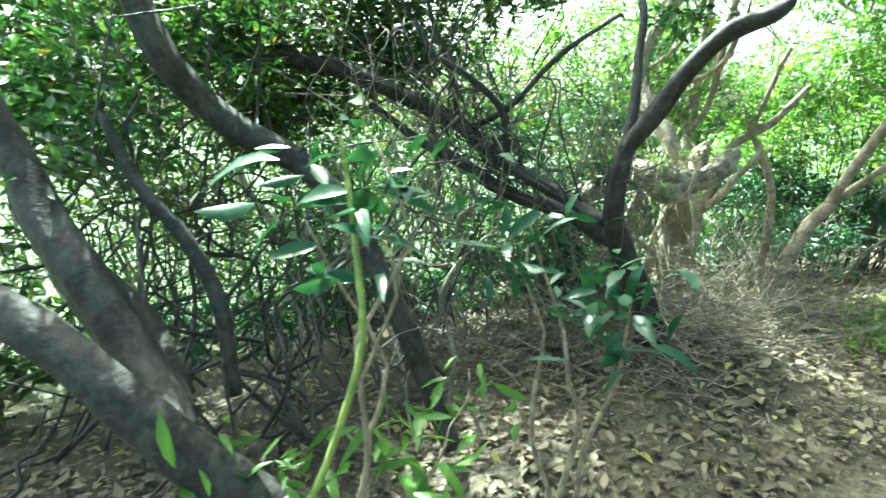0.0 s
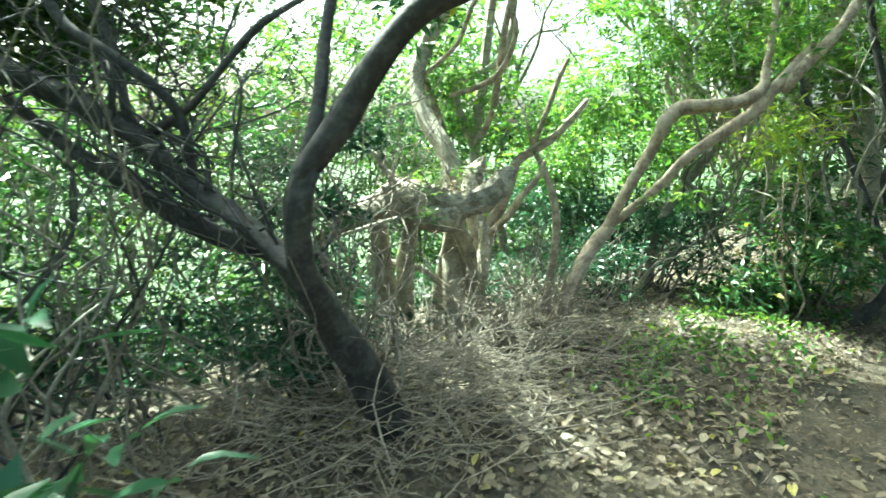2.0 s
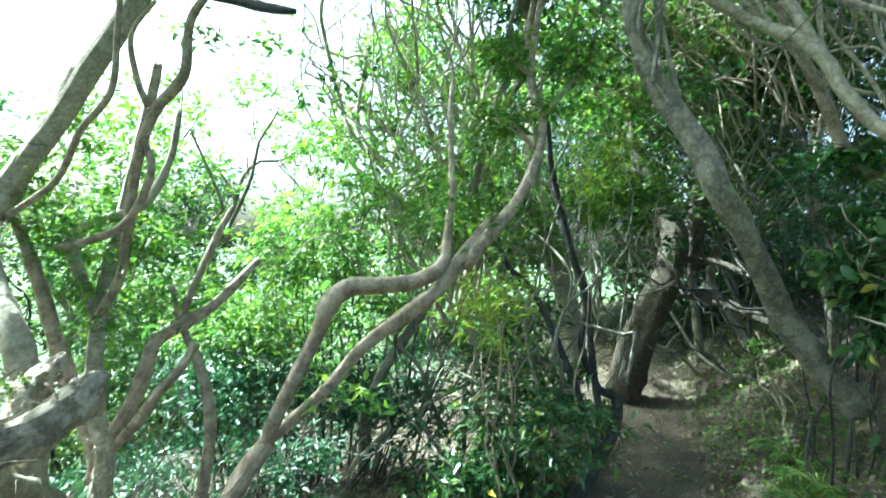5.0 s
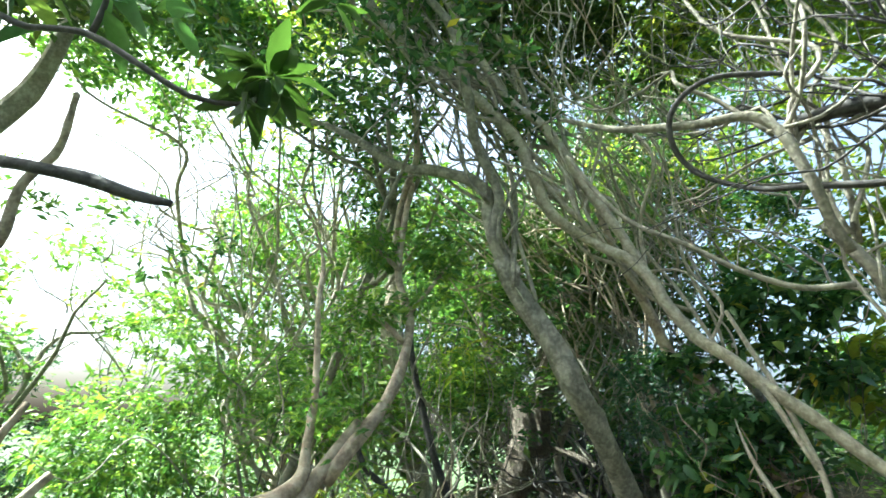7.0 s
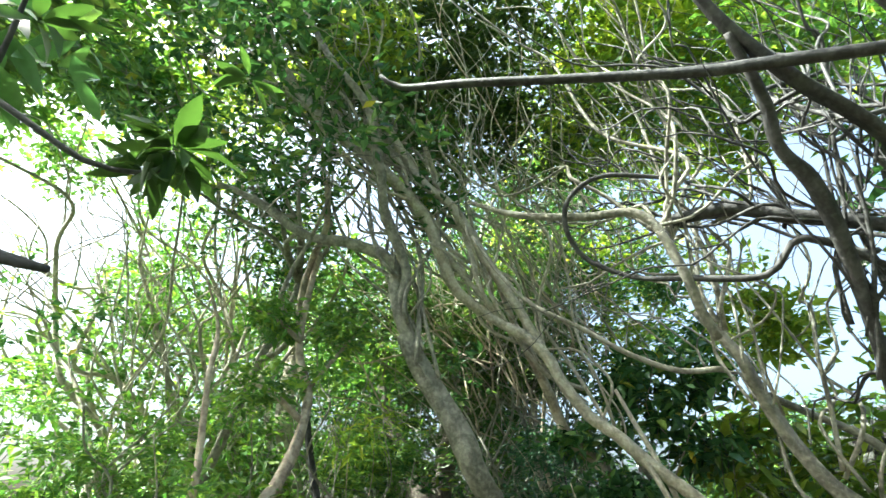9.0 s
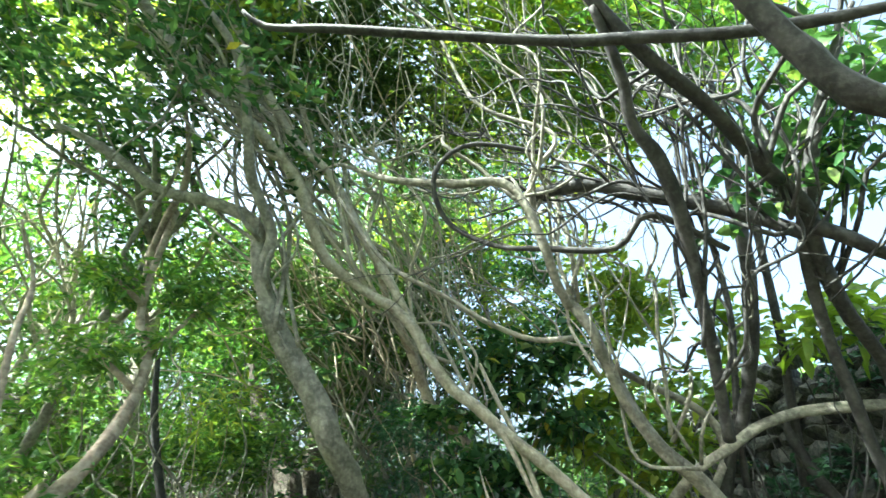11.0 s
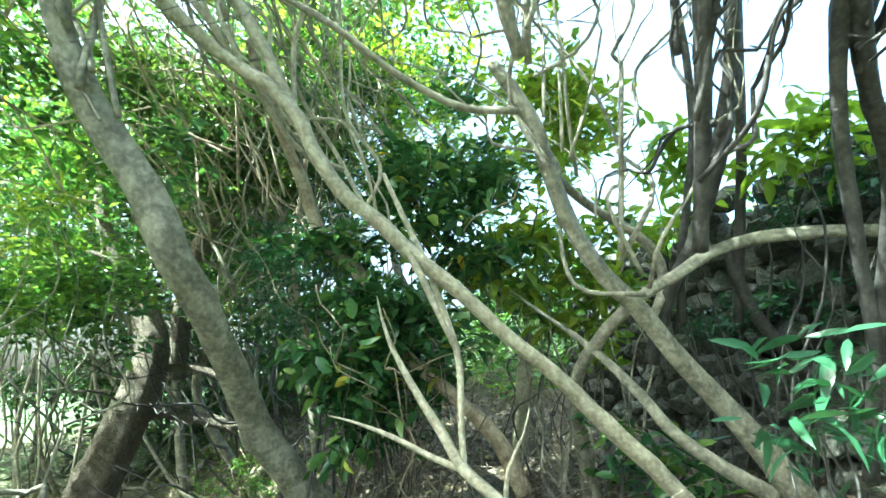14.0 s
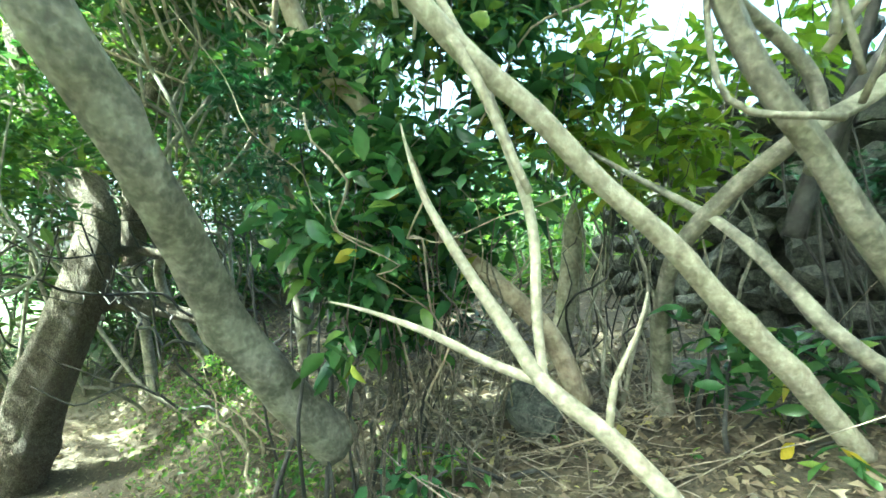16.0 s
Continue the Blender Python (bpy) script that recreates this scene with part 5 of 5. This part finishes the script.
fern('green fern with arching fronds on the bank', 5.52, 2.20, 9, 0.36)
rosette(drooping_limb, (2.57, 2.66, 2.79), 34, 0.135, LEAF_DARK_SHADED)
rosette(drooping_limb, (2.56, 2.72, 2.74), 12, 0.13, LEAF_DARK_SHADED)
rosette(drooping_limb, (2.30, 2.89, 3.05), 8, 0.13, LEAF_DARK_SHADED)
rosette(drooping_limb, (2.80, 2.74, 3.26), 8, 0.12, LEAF_DARK_SHADED)
rosette(dark_tree, (6.38, 0.27, 3.13), 14, 0.14, LEAF_YELLOW)
rosette(dark_tree, (6.45, 0.36, 3.28), 12, 0.14, LEAF_YELLOW)
rosette(dark_tree, (5.74, 0.06, 2.81), 14, 0.14, LEAF_YELLOW)
rosette(dark_tree, (6.28, 0.46, 2.58), 12, 0.12, LEAF_YELLOW)
rosette(dark_tree, (5.21, -0.16, 2.58), 10, 0.13, LEAF_YELLOW)
rosette(mottled_tree, (5.99, 1.03, 3.43), 16, 0.13, LEAF_YELLOW)
rosette(mottled_tree, (6.06, 1.13, 3.08), 16, 0.13, LEAF_YELLOW)
rosette(mottled_tree, (6.13, 0.95, 3.27), 14, 0.13, LEAF_YELLOW)

# ---- shrubs ----
shrub('dense dark green evergreen shrubs behind the elbow tree', [
    ((3.97, 5.82, 1.79), 0.5, 1300, 0.078),
    ((3.64, 6.14, 1.19), 0.5, 1200, 0.078),
    ((4.55, 5.62, 1.42), 0.5, 1100, 0.078),
    ((4.77, 5.13, 2.09), 0.45, 900, 0.078),
    ((4.51, 5.86, 2.34), 0.45, 900, 0.078),
    ((4.34, 6.50, 2.81), 0.35, 600, 0.078)], LEAF_BRIGHT, BARK_DARK_SHADED, stems=24)
shrub('deep green shrub filling the clearing edge', [
    ((3.68, 5.88, 0.67), 0.45, 1200, 0.078),
    ((4.34, 5.57, 0.65), 0.5, 1300, 0.078),
    ((3.34, 6.42, 0.69), 0.45, 900, 0.078),
    ((4.68, 5.04, 0.45), 0.5, 900, 0.078),
    ((3.54, 5.03, 0.32), 0.45, 900, 0.078),
    ((3.26, 5.70, 0.69), 0.5, 1000, 0.078),
    ((2.70, 5.60, 0.05), 0.5, 900, 0.078)], LEAF_BLUE, BARK_DARK_SHADED, stems=24)
shrub('tall dark evergreen beyond the clearing', [
    ((3.65, 9.88, 2.14), 0.8, 1800, 0.091),
    ((4.31, 9.95, 2.70), 0.6, 1000, 0.091),
    ((4.47, 8.56, 1.59), 0.7, 1200, 0.091),
    ((2.66, 10.08, 1.77), 0.8, 1400, 0.091)], LEAF_BLUE, BARK_DARK_SHADED, stems=10, thin=0.02)
shrub('narrow-leaved yellowish bamboo shrub', [
    ((4.52, 4.19, 1.43), 0.25, 200, 0.132),
    ((4.74, 4.14, 1.55), 0.2, 120, 0.132),
    ((5.75, 4.13, 2.62), 0.3, 220, 0.120)], LEAF_YELLOW, BARK_TAN, width=0.16, stems=8)
shrub('leafy shrub beside the trail bend', [
    ((4.92, 4.25, 0.29), 0.45, 800, 0.091),
    ((5.63, 4.35, 0.73), 0.4, 600, 0.091),
    ((4.57, 4.50, 0.16), 0.4, 600, 0.091),
    ((5.07, 4.64, 0.86), 0.4, 500, 0.091),
    ((5.58, 4.73, 1.33), 0.4, 500, 0.091),
    ((4.96, 3.87, 0.64), 0.4, 600, 0.091),
    ((4.80, 4.26, 0.72), 0.35, 400, 0.091)], LEAF_GLOSSY, BARK_DARK_SHADED, stems=18)
shrub('dark ivy-clad bank growth beside the trail', [
    ((6.55, 2.35, 1.98), 0.32, 600, 0.078),
    ((6.62, 2.10, 1.55), 0.3, 450, 0.078),
    ((6.46, 2.74, 2.59), 0.35, 600, 0.078),
    ((6.73, 2.93, 2.25), 0.3, 400, 0.078)], LEAF_BLUE, BARK_DARK_SHADED, stems=14)
shrub('tall shrub of glossy dark leaves on thin upright stems', [
    ((6.35, 2.45, 2.57), 0.25, 170, 0.108),
    ((6.38, 2.40, 1.90), 0.25, 170, 0.108),
    ((6.40, 2.18, 2.11), 0.25, 150, 0.108),
    ((6.45, 2.18, 2.99), 0.28, 190, 0.108),
    ((6.50, 1.92, 1.77), 0.22, 90, 0.108),
    ((6.60, 1.74, 2.52), 0.25, 130, 0.108),
    ((6.25, 2.40, 1.86), 0.3, 330, 0.108),
    ((6.40, 2.28, 1.62), 0.25, 260, 0.108),
    ((6.29, 2.16, 2.22), 0.3, 380, 0.108),
    ((6.39, 1.93, 2.78), 0.32, 320, 0.108),
    ((6.45, 1.69, 3.04), 0.3, 380, 0.108),
    ((6.44, 2.10, 3.05), 0.25, 260, 0.108),
    ((6.36, 2.40, 2.15), 0.25, 150, 0.108),
    ((6.46, 1.57, 2.50), 0.3, 200, 0.108),
    ((6.35, 1.91, 1.97), 0.3, 230, 0.108),
    ((6.32, 2.29, 1.55), 0.3, 230, 0.108)], LEAF_GLOSSY, BARK_ROUGH, True, stems=26, width=0.42, thin=0.006)
# Stands in shade; its sunlit look comes from the raised leaf colour.
shrub('sunlit yellow-green shrub below the stone wall', [
    ((6.73, 1.18, 2.74), 0.3, 260, 0.135),
    ((6.90, 0.84, 2.46), 0.3, 240, 0.135),
    ((6.70, 1.42, 2.37), 0.25, 180, 0.135),
    ((6.85, 0.56, 2.75), 0.25, 140, 0.135),
    ((6.97, 0.96, 2.10), 0.3, 160, 0.135)], LEAF_YELLOW, BARK_GREY, True, stems=16)
shrub('rosette-leaved shrub rooted in the stone wall', [
    ((6.47, 0.29, 3.17), 0.16, 90, 0.132),
    ((6.52, 0.23, 2.97), 0.12, 60, 0.132),
    ((5.83, -0.03, 2.88), 0.2, 110, 0.144),
    ((6.48, 0.35, 2.63), 0.1, 40, 0.120),
    ((5.71, -0.18, 2.98), 0.2, 90, 0.144)], LEAF_YELLOW, BARK_DARK_SHADED, True, stems=10, each=True)
shrub('near glossy shrub with long hanging leaves', [
    ((5.15, 0.43, 1.61), 0.16, 48, 0.135),
    ((5.11, 0.35, 1.83), 0.15, 42, 0.135),
    ((5.29, 0.42, 1.42), 0.13, 28, 0.135),
    ((4.87, 0.21, 1.74), 0.12, 14, 0.144)], LEAF_BLUE, BARK_DARK_SHADED, True, stems=8, width=0.25, each=True)
shrub('low glossy seedlings under the wall', [
    ((6.28, 0.84, 1.45), 0.18, 60, 0.120),
    ((6.29, 0.50, 1.31), 0.2, 80, 0.120),
    ((6.70, 0.77, 1.14), 0.2, 50, 0.120),
    ((6.10, 0.54, 1.08), 0.2, 60, 0.120),
    ((6.40, 2.18, 0.86), 0.2, 50, 0.108)], LEAF_GLOSSY, BARK_DARK_SHADED, True, stems=10)
shrub('near sprig of glossy green leaves', [
    ((0.30, 1.71, 1.16), 0.09, 26, 0.108),
    ((0.23, 1.65, 1.06), 0.07, 14, 0.108),
    ((0.51, 1.57, 1.00), 0.07, 20, 0.108),
    ((0.55, 1.54, 0.88), 0.1, 26, 0.108),
    ((0.41, 1.57, 0.89), 0.07, 14, 0.108)], LEAF_BLUE, BARK_TAN, True, stems=3, per=9, width=0.33, each=True)
shrub('near upright seedling with pointed leaves', [
    ((-0.20, 1.12, 1.39), 0.06, 16, 0.108),
    ((-0.21, 1.10, 1.30), 0.06, 16, 0.108),
    ((-0.17, 1.08, 1.22), 0.06, 12, 0.108),
    ((-0.23, 1.11, 1.13), 0.06, 10, 0.108)], LEAF_BLUE, BARK_TAN, True, stems=3, per=9, width=0.33, each=True)
shrub('low bright green seedlings at the trail edge', [
    ((-0.10, 1.33, 0.50), 0.14, 46, 0.108),
    ((-0.45, 1.32, 0.47), 0.1, 26, 0.104),
    ((0.11, 1.74, 0.53), 0.08, 16, 0.104),
    ((-0.64, 1.25, 0.60), 0.08, 14, 0.108)], LEAF_BRIGHT, BARK_TAN, True, stems=6, per=9, width=0.25, each=True)
shrub('ivy trailing over the dark stone wall', [
    ((6.38, 0.04, 2.16), 0.25, 160, 0.080),
    ((5.99, -0.14, 2.10), 0.25, 160, 0.080),
    ((6.79, 0.18, 2.09), 0.2, 120, 0.080),
    ((6.28, -0.29, 2.71), 0.25, 160, 0.080),
    ((5.77, -0.25, 2.67), 0.25, 160, 0.080)], LEAF_BLUE, BARK_DARK_SHADED, stems=10)
shrub('green herbs and seedlings on the sunlit bank', [
    ((8.09, 3.98, 0.84), 0.25, 160, 0.050),
    ((7.68, 3.44, 0.99), 0.2, 140, 0.050),
    ((8.48, 3.94, 1.03), 0.2, 120, 0.050),
    ((6.70, 2.67, 0.74), 0.15, 90, 0.060),
    ((6.31, 0.97, 0.90), 0.15, 60, 0.070),
    ((6.51, 1.51, 0.81), 0.15, 60, 0.070)], LEAF_BRIGHT, BARK_TAN, stems=12)
shrub('dark blue-green undergrowth behind the crooked tree', [
    ((0.87, 3.99, 0.57), 0.3, 520, 0.075),
    ((1.00, 3.76, 0.32), 0.28, 460, 0.075),
    ((0.77, 4.45, 0.89), 0.35, 520, 0.075),
    ((0.98, 4.49, 0.50), 0.3, 400, 0.075),
    ((0.85, 3.60, 0.28), 0.25, 300, 0.075),
    ((0.74, 4.99, 1.19), 0.35, 500, 0.075)], LEAF_BLUE, BARK_DARK_SHADED, stems=16)
shrub('green growth beyond the rough old tree', [
    ((9.80, 7.57, 2.72), 0.7, 900, 0.110),
    ((10.54, 8.11, 1.72), 0.5, 500, 0.110),
    ((10.75, 7.13, 3.15), 0.7, 800, 0.110),
    ((10.55, 5.65, 2.11), 0.5, 500, 0.110),
    ((11.05, 5.66, 1.26), 0.4, 400, 0.100)], LEAF_GLOSSY, BARK_DARK_SHADED, stems=12, far=True)

# ---- forest floor ----
def litter_chance(x, y):
    u = trail_side(x, y)
    return 0.95 * np.exp(-(np.clip(np.where(u > 0, u - 3.2, -u - 1.6), 0, 9) / 1.2) ** 2) * np.where((np.abs(u - 0.18 - 0.12 * np.sin(3 * x)) < 0.34), 0.2, 1.0)


def green_chance(x, y):
    u = trail_side(x, y)
    patchy = np.clip(0.55 + 0.6 * np.sin(4.1 * x + 1.0) * np.sin(5.3 * y) + 0.3 * np.sin(11 * x - 7 * y), 0.05, 1)
    edge = np.exp(-((u + 0.95) / 0.42) ** 2) * np.clip((x - 2.3) / 0.7, 0, 1) * (x < 8)
    return edge * patchy + 0.45 * patchy * np.exp(-((u - 0.9) / 0.45) ** 2) * (x > 7) + 0.5 * np.exp(-((u - 1.3) / 0.4) ** 2) * (x > 4)


def close_litter(x, y):
    return litter_chance(x, y) * ((x - 1.9) ** 2 + (y - 2.7) ** 2 < 4.8)


def outer_litter(x, y):
    return litter_chance(x, y) * ((x - 1.9) ** 2 + (y - 2.7) ** 2 >= 4.8)


def leaf_crumbs(x, y):
    return litter_chance(x, y) ** 0.5 * (x > -0.5) * (y > 0.8)


scatter("leaf_litter", "curled dry tan leaves thick on the trail edge", "leaf litter", 18000, 0.058, LITTER, close_litter, 0.5, 0.014, 0.35, True)
scatter("leaf_litter", "dry tan fallen leaves covering the ground", "leaf litter", 42000, 0.064, LITTER, outer_litter)
def bank_litter(x, y):
    return 0.9 * np.exp(-(((x - 6.9) / 1.2) ** 2 + ((y - 1.6) / 1.0) ** 2))


scatter("leaf_litter", "brown fallen leaves under the bank shrubs", "leaf litter", 5000, 0.085, LITTER, bank_litter, 0.45, 0.02, 0.4, True)
scatter("leaf_crumbs", "small broken bits of dry leaf on dark soil", "leaf litter", 40000, 0.026, LITTER, leaf_crumbs, 0.6, 0.008)
def slope_growth(x, y):
    u = trail_side(x, y)
    return 0.8 * np.clip((-u - 2.4) / 0.8, 0, 1) * (u > -9) * np.clip(0.7 + 0.5 * np.sin(2.3 * x) * np.sin(1.9 * y), 0.1, 1)


scatter("undergrowth", "deep green leafy undergrowth on the falling slope", "undergrowth", 12000, 0.11, LEAF_BLUE, slope_growth, 0.4, 0.12, 0.9)
scatter("ground_cover", "low green herbs along the trail edge", "ground cover", 34000, 0.056, LEAF_BRIGHT, green_chance, lift=0.035, tilt=0.8)


# ---- stone wall ----
def stone_meshes(count=6):
    out = []
    for k in range(count):
        bm = bmesh.new()
        bmesh.ops.create_icosphere(bm, subdivisions=2, radius=0.5)
        for v in bm.verts:
            s = noise.noise(v.co * 2.2 + Vector((k * 7.3, 0, 0))) * 0.4 + noise.noise(v.co * 5 + Vector((0, k * 3.1, 0))) * 0.14
            for c in range(5):
                side = Vector((math.sin(k * 2.1 + c * 1.9), math.cos(k * 3.3 + c * 2.7), math.sin(k + c * 1.3))).normalized()
                over = v.co.dot(side) - 0.33
                if over > 0:
                    v.co -= side * over * 0.85
            v.co = Vector((v.co.x * 1.15, v.co.y, v.co.z * 0.78)) * (1 + s)
        me = bpy.data.meshes.new("stone")
        bm.to_mesh(me)
        bm.free()
        me.materials.append(STONE)
        out.append(me)
    return out


STONES = stone_meshes()


def stone_wall(start, end, base, top, seed):
    local = np.random.default_rng(seed)
    start, end = np.array(start), np.array(end)
    run = np.linalg.norm(end - start)
    along = (end - start) / run
    back = np.array((-along[1], along[0]))
    if back[1] > 0:
        back = -back
    ob = root("stone_wall", "rough dark lava stone wall, dry-laid and leaning back", "stone wall", (*start, base), kind="structure")
    bm = bmesh.new()
    core = [(*(start + back * o), z) for o, z in ((0.25, base - 0.6), (0.75, top - 0.1), (1.6, top - 0.1), (1.6, base - 0.6))]
    a = [bm.verts.new(Vector(c) - ob.location) for c in core]
    b = [bm.verts.new(Vector(c) + Vector((*(along * run), 0)) - ob.location) for c in core]
    for i in range(4):
        bm.faces.new((a[i], a[(i + 1) % 4], b[(i + 1) % 4], b[i]))
    bm.faces.new(a)
    bm.faces.new(b[::-1])
    me = bpy.data.meshes.new("core")
    bm.to_mesh(me)
    bm.free()
    me.materials.append(STONE)
    part("core", me, ob)
    z = base
    while z < top + 0.05:
        s = -0.1
        h = local.uniform(0.13, 0.21)
        while s < run:
            w = local.uniform(0.15, 0.33)
            p = start + along * (s + w / 2) + back * (0.12 + 0.5 * (z - base) / (top - base) + local.normal() * 0.05)
            st = new("stone", STONES[int(local.integers(len(STONES)))])
            st.parent = ob
            st.matrix_local = pose(p[0] - start[0], p[1] - start[1], z + h / 2 - base + local.normal() * 0.03, local.normal() * 14, local.normal() * 14, local.uniform(0, 360)) @ Matrix.Diagonal((w * 0.95, w * 0.85, h * 1.35, 1))
            s += w * 0.86
        z += h * 0.86
    return ob


stone_wall((4.3, -0.35), (9.2, 0.75), 0.9, 2.95, 3)

# ---- the wood around ----
def hedge_top(ax, ay):
    """How high the thicket stands in a direction from the trail."""
    for (dx, dy), wide, top in (((0.2, 0.98), 0.985, 2.2), ((0.45, 0.89), 0.976, 2.6), ((0.89, 0.45), 0.955, 6.2), ((0.95, -0.3), 0.8, 1.6), ((-0.6, -0.8), 0.3, 1.6)):
        if ax * dx + ay * dy > wide:
            return top
    return 4.6


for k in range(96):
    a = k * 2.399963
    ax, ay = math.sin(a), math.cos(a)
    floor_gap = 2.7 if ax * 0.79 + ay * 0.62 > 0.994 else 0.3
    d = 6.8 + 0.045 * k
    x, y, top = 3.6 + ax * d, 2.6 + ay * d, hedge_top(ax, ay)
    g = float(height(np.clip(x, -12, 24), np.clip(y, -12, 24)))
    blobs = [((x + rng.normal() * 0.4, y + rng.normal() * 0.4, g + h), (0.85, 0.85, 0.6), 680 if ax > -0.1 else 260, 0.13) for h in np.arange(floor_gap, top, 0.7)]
    # Darker leaves by bearing: shade of the left and middle thicket is painted in.
    shrub("dense distant thicket of mixed evergreen leaves", blobs, LEAF_DARK_SHADED if ax < -0.1 else ((LEAF_DARK_SHADED, LEAF_GLOSSY) if ax * 0.89 + ay * 0.45 > 0.93 else (LEAF_BRIGHT, LEAF_GLOSSY))[k % 2], BARK_GREY, stems=7, thin=0.02, far=True, group="thicket around the clearing")
for i in range(30):
    a = i * 2.399
    d = 5.6 + 0.2 * i + 1.2 * math.sin(i * 1.7)
    ax, ay = math.sin(a), math.cos(a)
    x, y = 4 + d * ax, 3 + d * ay
    if abs(trail_side(x, y)) < 1.0 or hedge_top(ax, ay) < 4:
        continue
    wild_tree(x, y, 3.8 + 1.6 * abs(math.sin(i * 2.1)), (0.5 * math.sin(i), 0.5 * math.cos(i * 1.3)), 100 + i,
              (BARK_GREY, BARK_PALE, BARK_DARK_SHADED)[i % 3], (LEAF_BRIGHT, LEAF_GLOSSY, LEAF_DARK_SHADED)[i % 3], 4000, 0.1, 1.6, 0.3, 0.07)


# ---- roof of leaves over the trail, trees added for shade ----
def unseen_shade_tree(x, y, tall, seed, leaf, leaves):
    ob = wild_tree(x, y, tall, (0.3, 0.2), seed, BARK_GREY, leaf, leaves, 0.1, 2.0, 0.75, 0.08)
    return ob


# Out of view behind the trail start, added only to block skylight.
for i, (x, y) in enumerate(((-1.8, -0.6), (0.4, -1.9), (1.5, -1.1), (-2.7, 1.1))):
    unseen_shade_tree(x, y, 4.6 + 0.3 * (i % 3), 300 + i, (LEAF_GLOSSY, LEAF_DARK_SHADED)[i % 2], 7000)


for i, (x, y) in enumerate(((8.6, 3.2), (9.4, 4.3), (8.9, 2.2), (9.9, 5.2))):
    wild_tree(x, y, 5.6 + 0.4 * (i % 2), (-0.5, 0.6), 360 + i, BARK_GREY, (LEAF_GLOSSY, LEAF_DARK_SHADED)[i % 2], 6000, 0.1, 1.5, 0.35, 0.06)
# Extra leaning tree, added so that its crown shades the trail.
for i, (x, y) in enumerate(((4.5, 5.6),)):
    wild_tree(x, y, 4.9, (0.6, -1.3), 341 + i, BARK_GREY, LEAF_GLOSSY, 6000, 0.1, 1.7, 0.8, 0.06)


# ---- dead sticks ----
def stick_heap(centre, spread, n, label):
    lines = []
    ob = root("dead_stick_heap", label, "dead sticks", (centre[0], centre[1], float(height(*centre))), kind="stuff")
    for _ in range(n):
        x, y = centre[0] + rng.normal() * spread[0], centre[1] + rng.normal() * spread[1]
        a, e, L = rng.uniform(0, 6.28), abs(rng.normal(0, 0.35)), rng.uniform(0.25, 0.8)
        z = float(height(x, y)) + 0.01 + abs(rng.normal()) * spread[2]
        r = rng.uniform(0.0015, 0.0045)
        lines.append(wavy((x, y, z), (x + L * math.cos(a), y + L * math.sin(a), z + L * e), r, r * 0.5, 0.12, 4))
    twig_part(ob, lines, STICK, 4)


stick_heap((1.25, 3.0), (0.35, 0.3, 0.12), 420, "heap of dry grey sticks round a tree foot")
stick_heap((2.05, 3.75), (0.5, 0.35, 0.12), 260, "tangle of dry tan brush before the log")
stick_heap((1.0, 3.9), (0.6, 0.5, 0.2), 320, "dead brush under the dark thicket")
stick_heap((2.6, 4.4), (0.35, 0.3, 0.25), 260, "dry brush at the foot of the young tree")
stick_heap((6.9, 1.5), (0.7, 0.4, 0.03), 170, "dry twigs on the littered bank")

def boulder(x, y, size):
    ob = new("boulder", STONES[2])
    ob.matrix_world = pose(x, y, float(height(x, y)) + size[2] * 0.3, 8, 5, 40) @ Matrix.Diagonal((*size, 1))
    tagged(ob, "mossy grey boulder half sunk in leaf litter", "boulder")


boulder(6.85, 1.60, (0.40, 0.34, 0.40))
boulder(6.95, 0.74, (0.32, 0.27, 0.26))
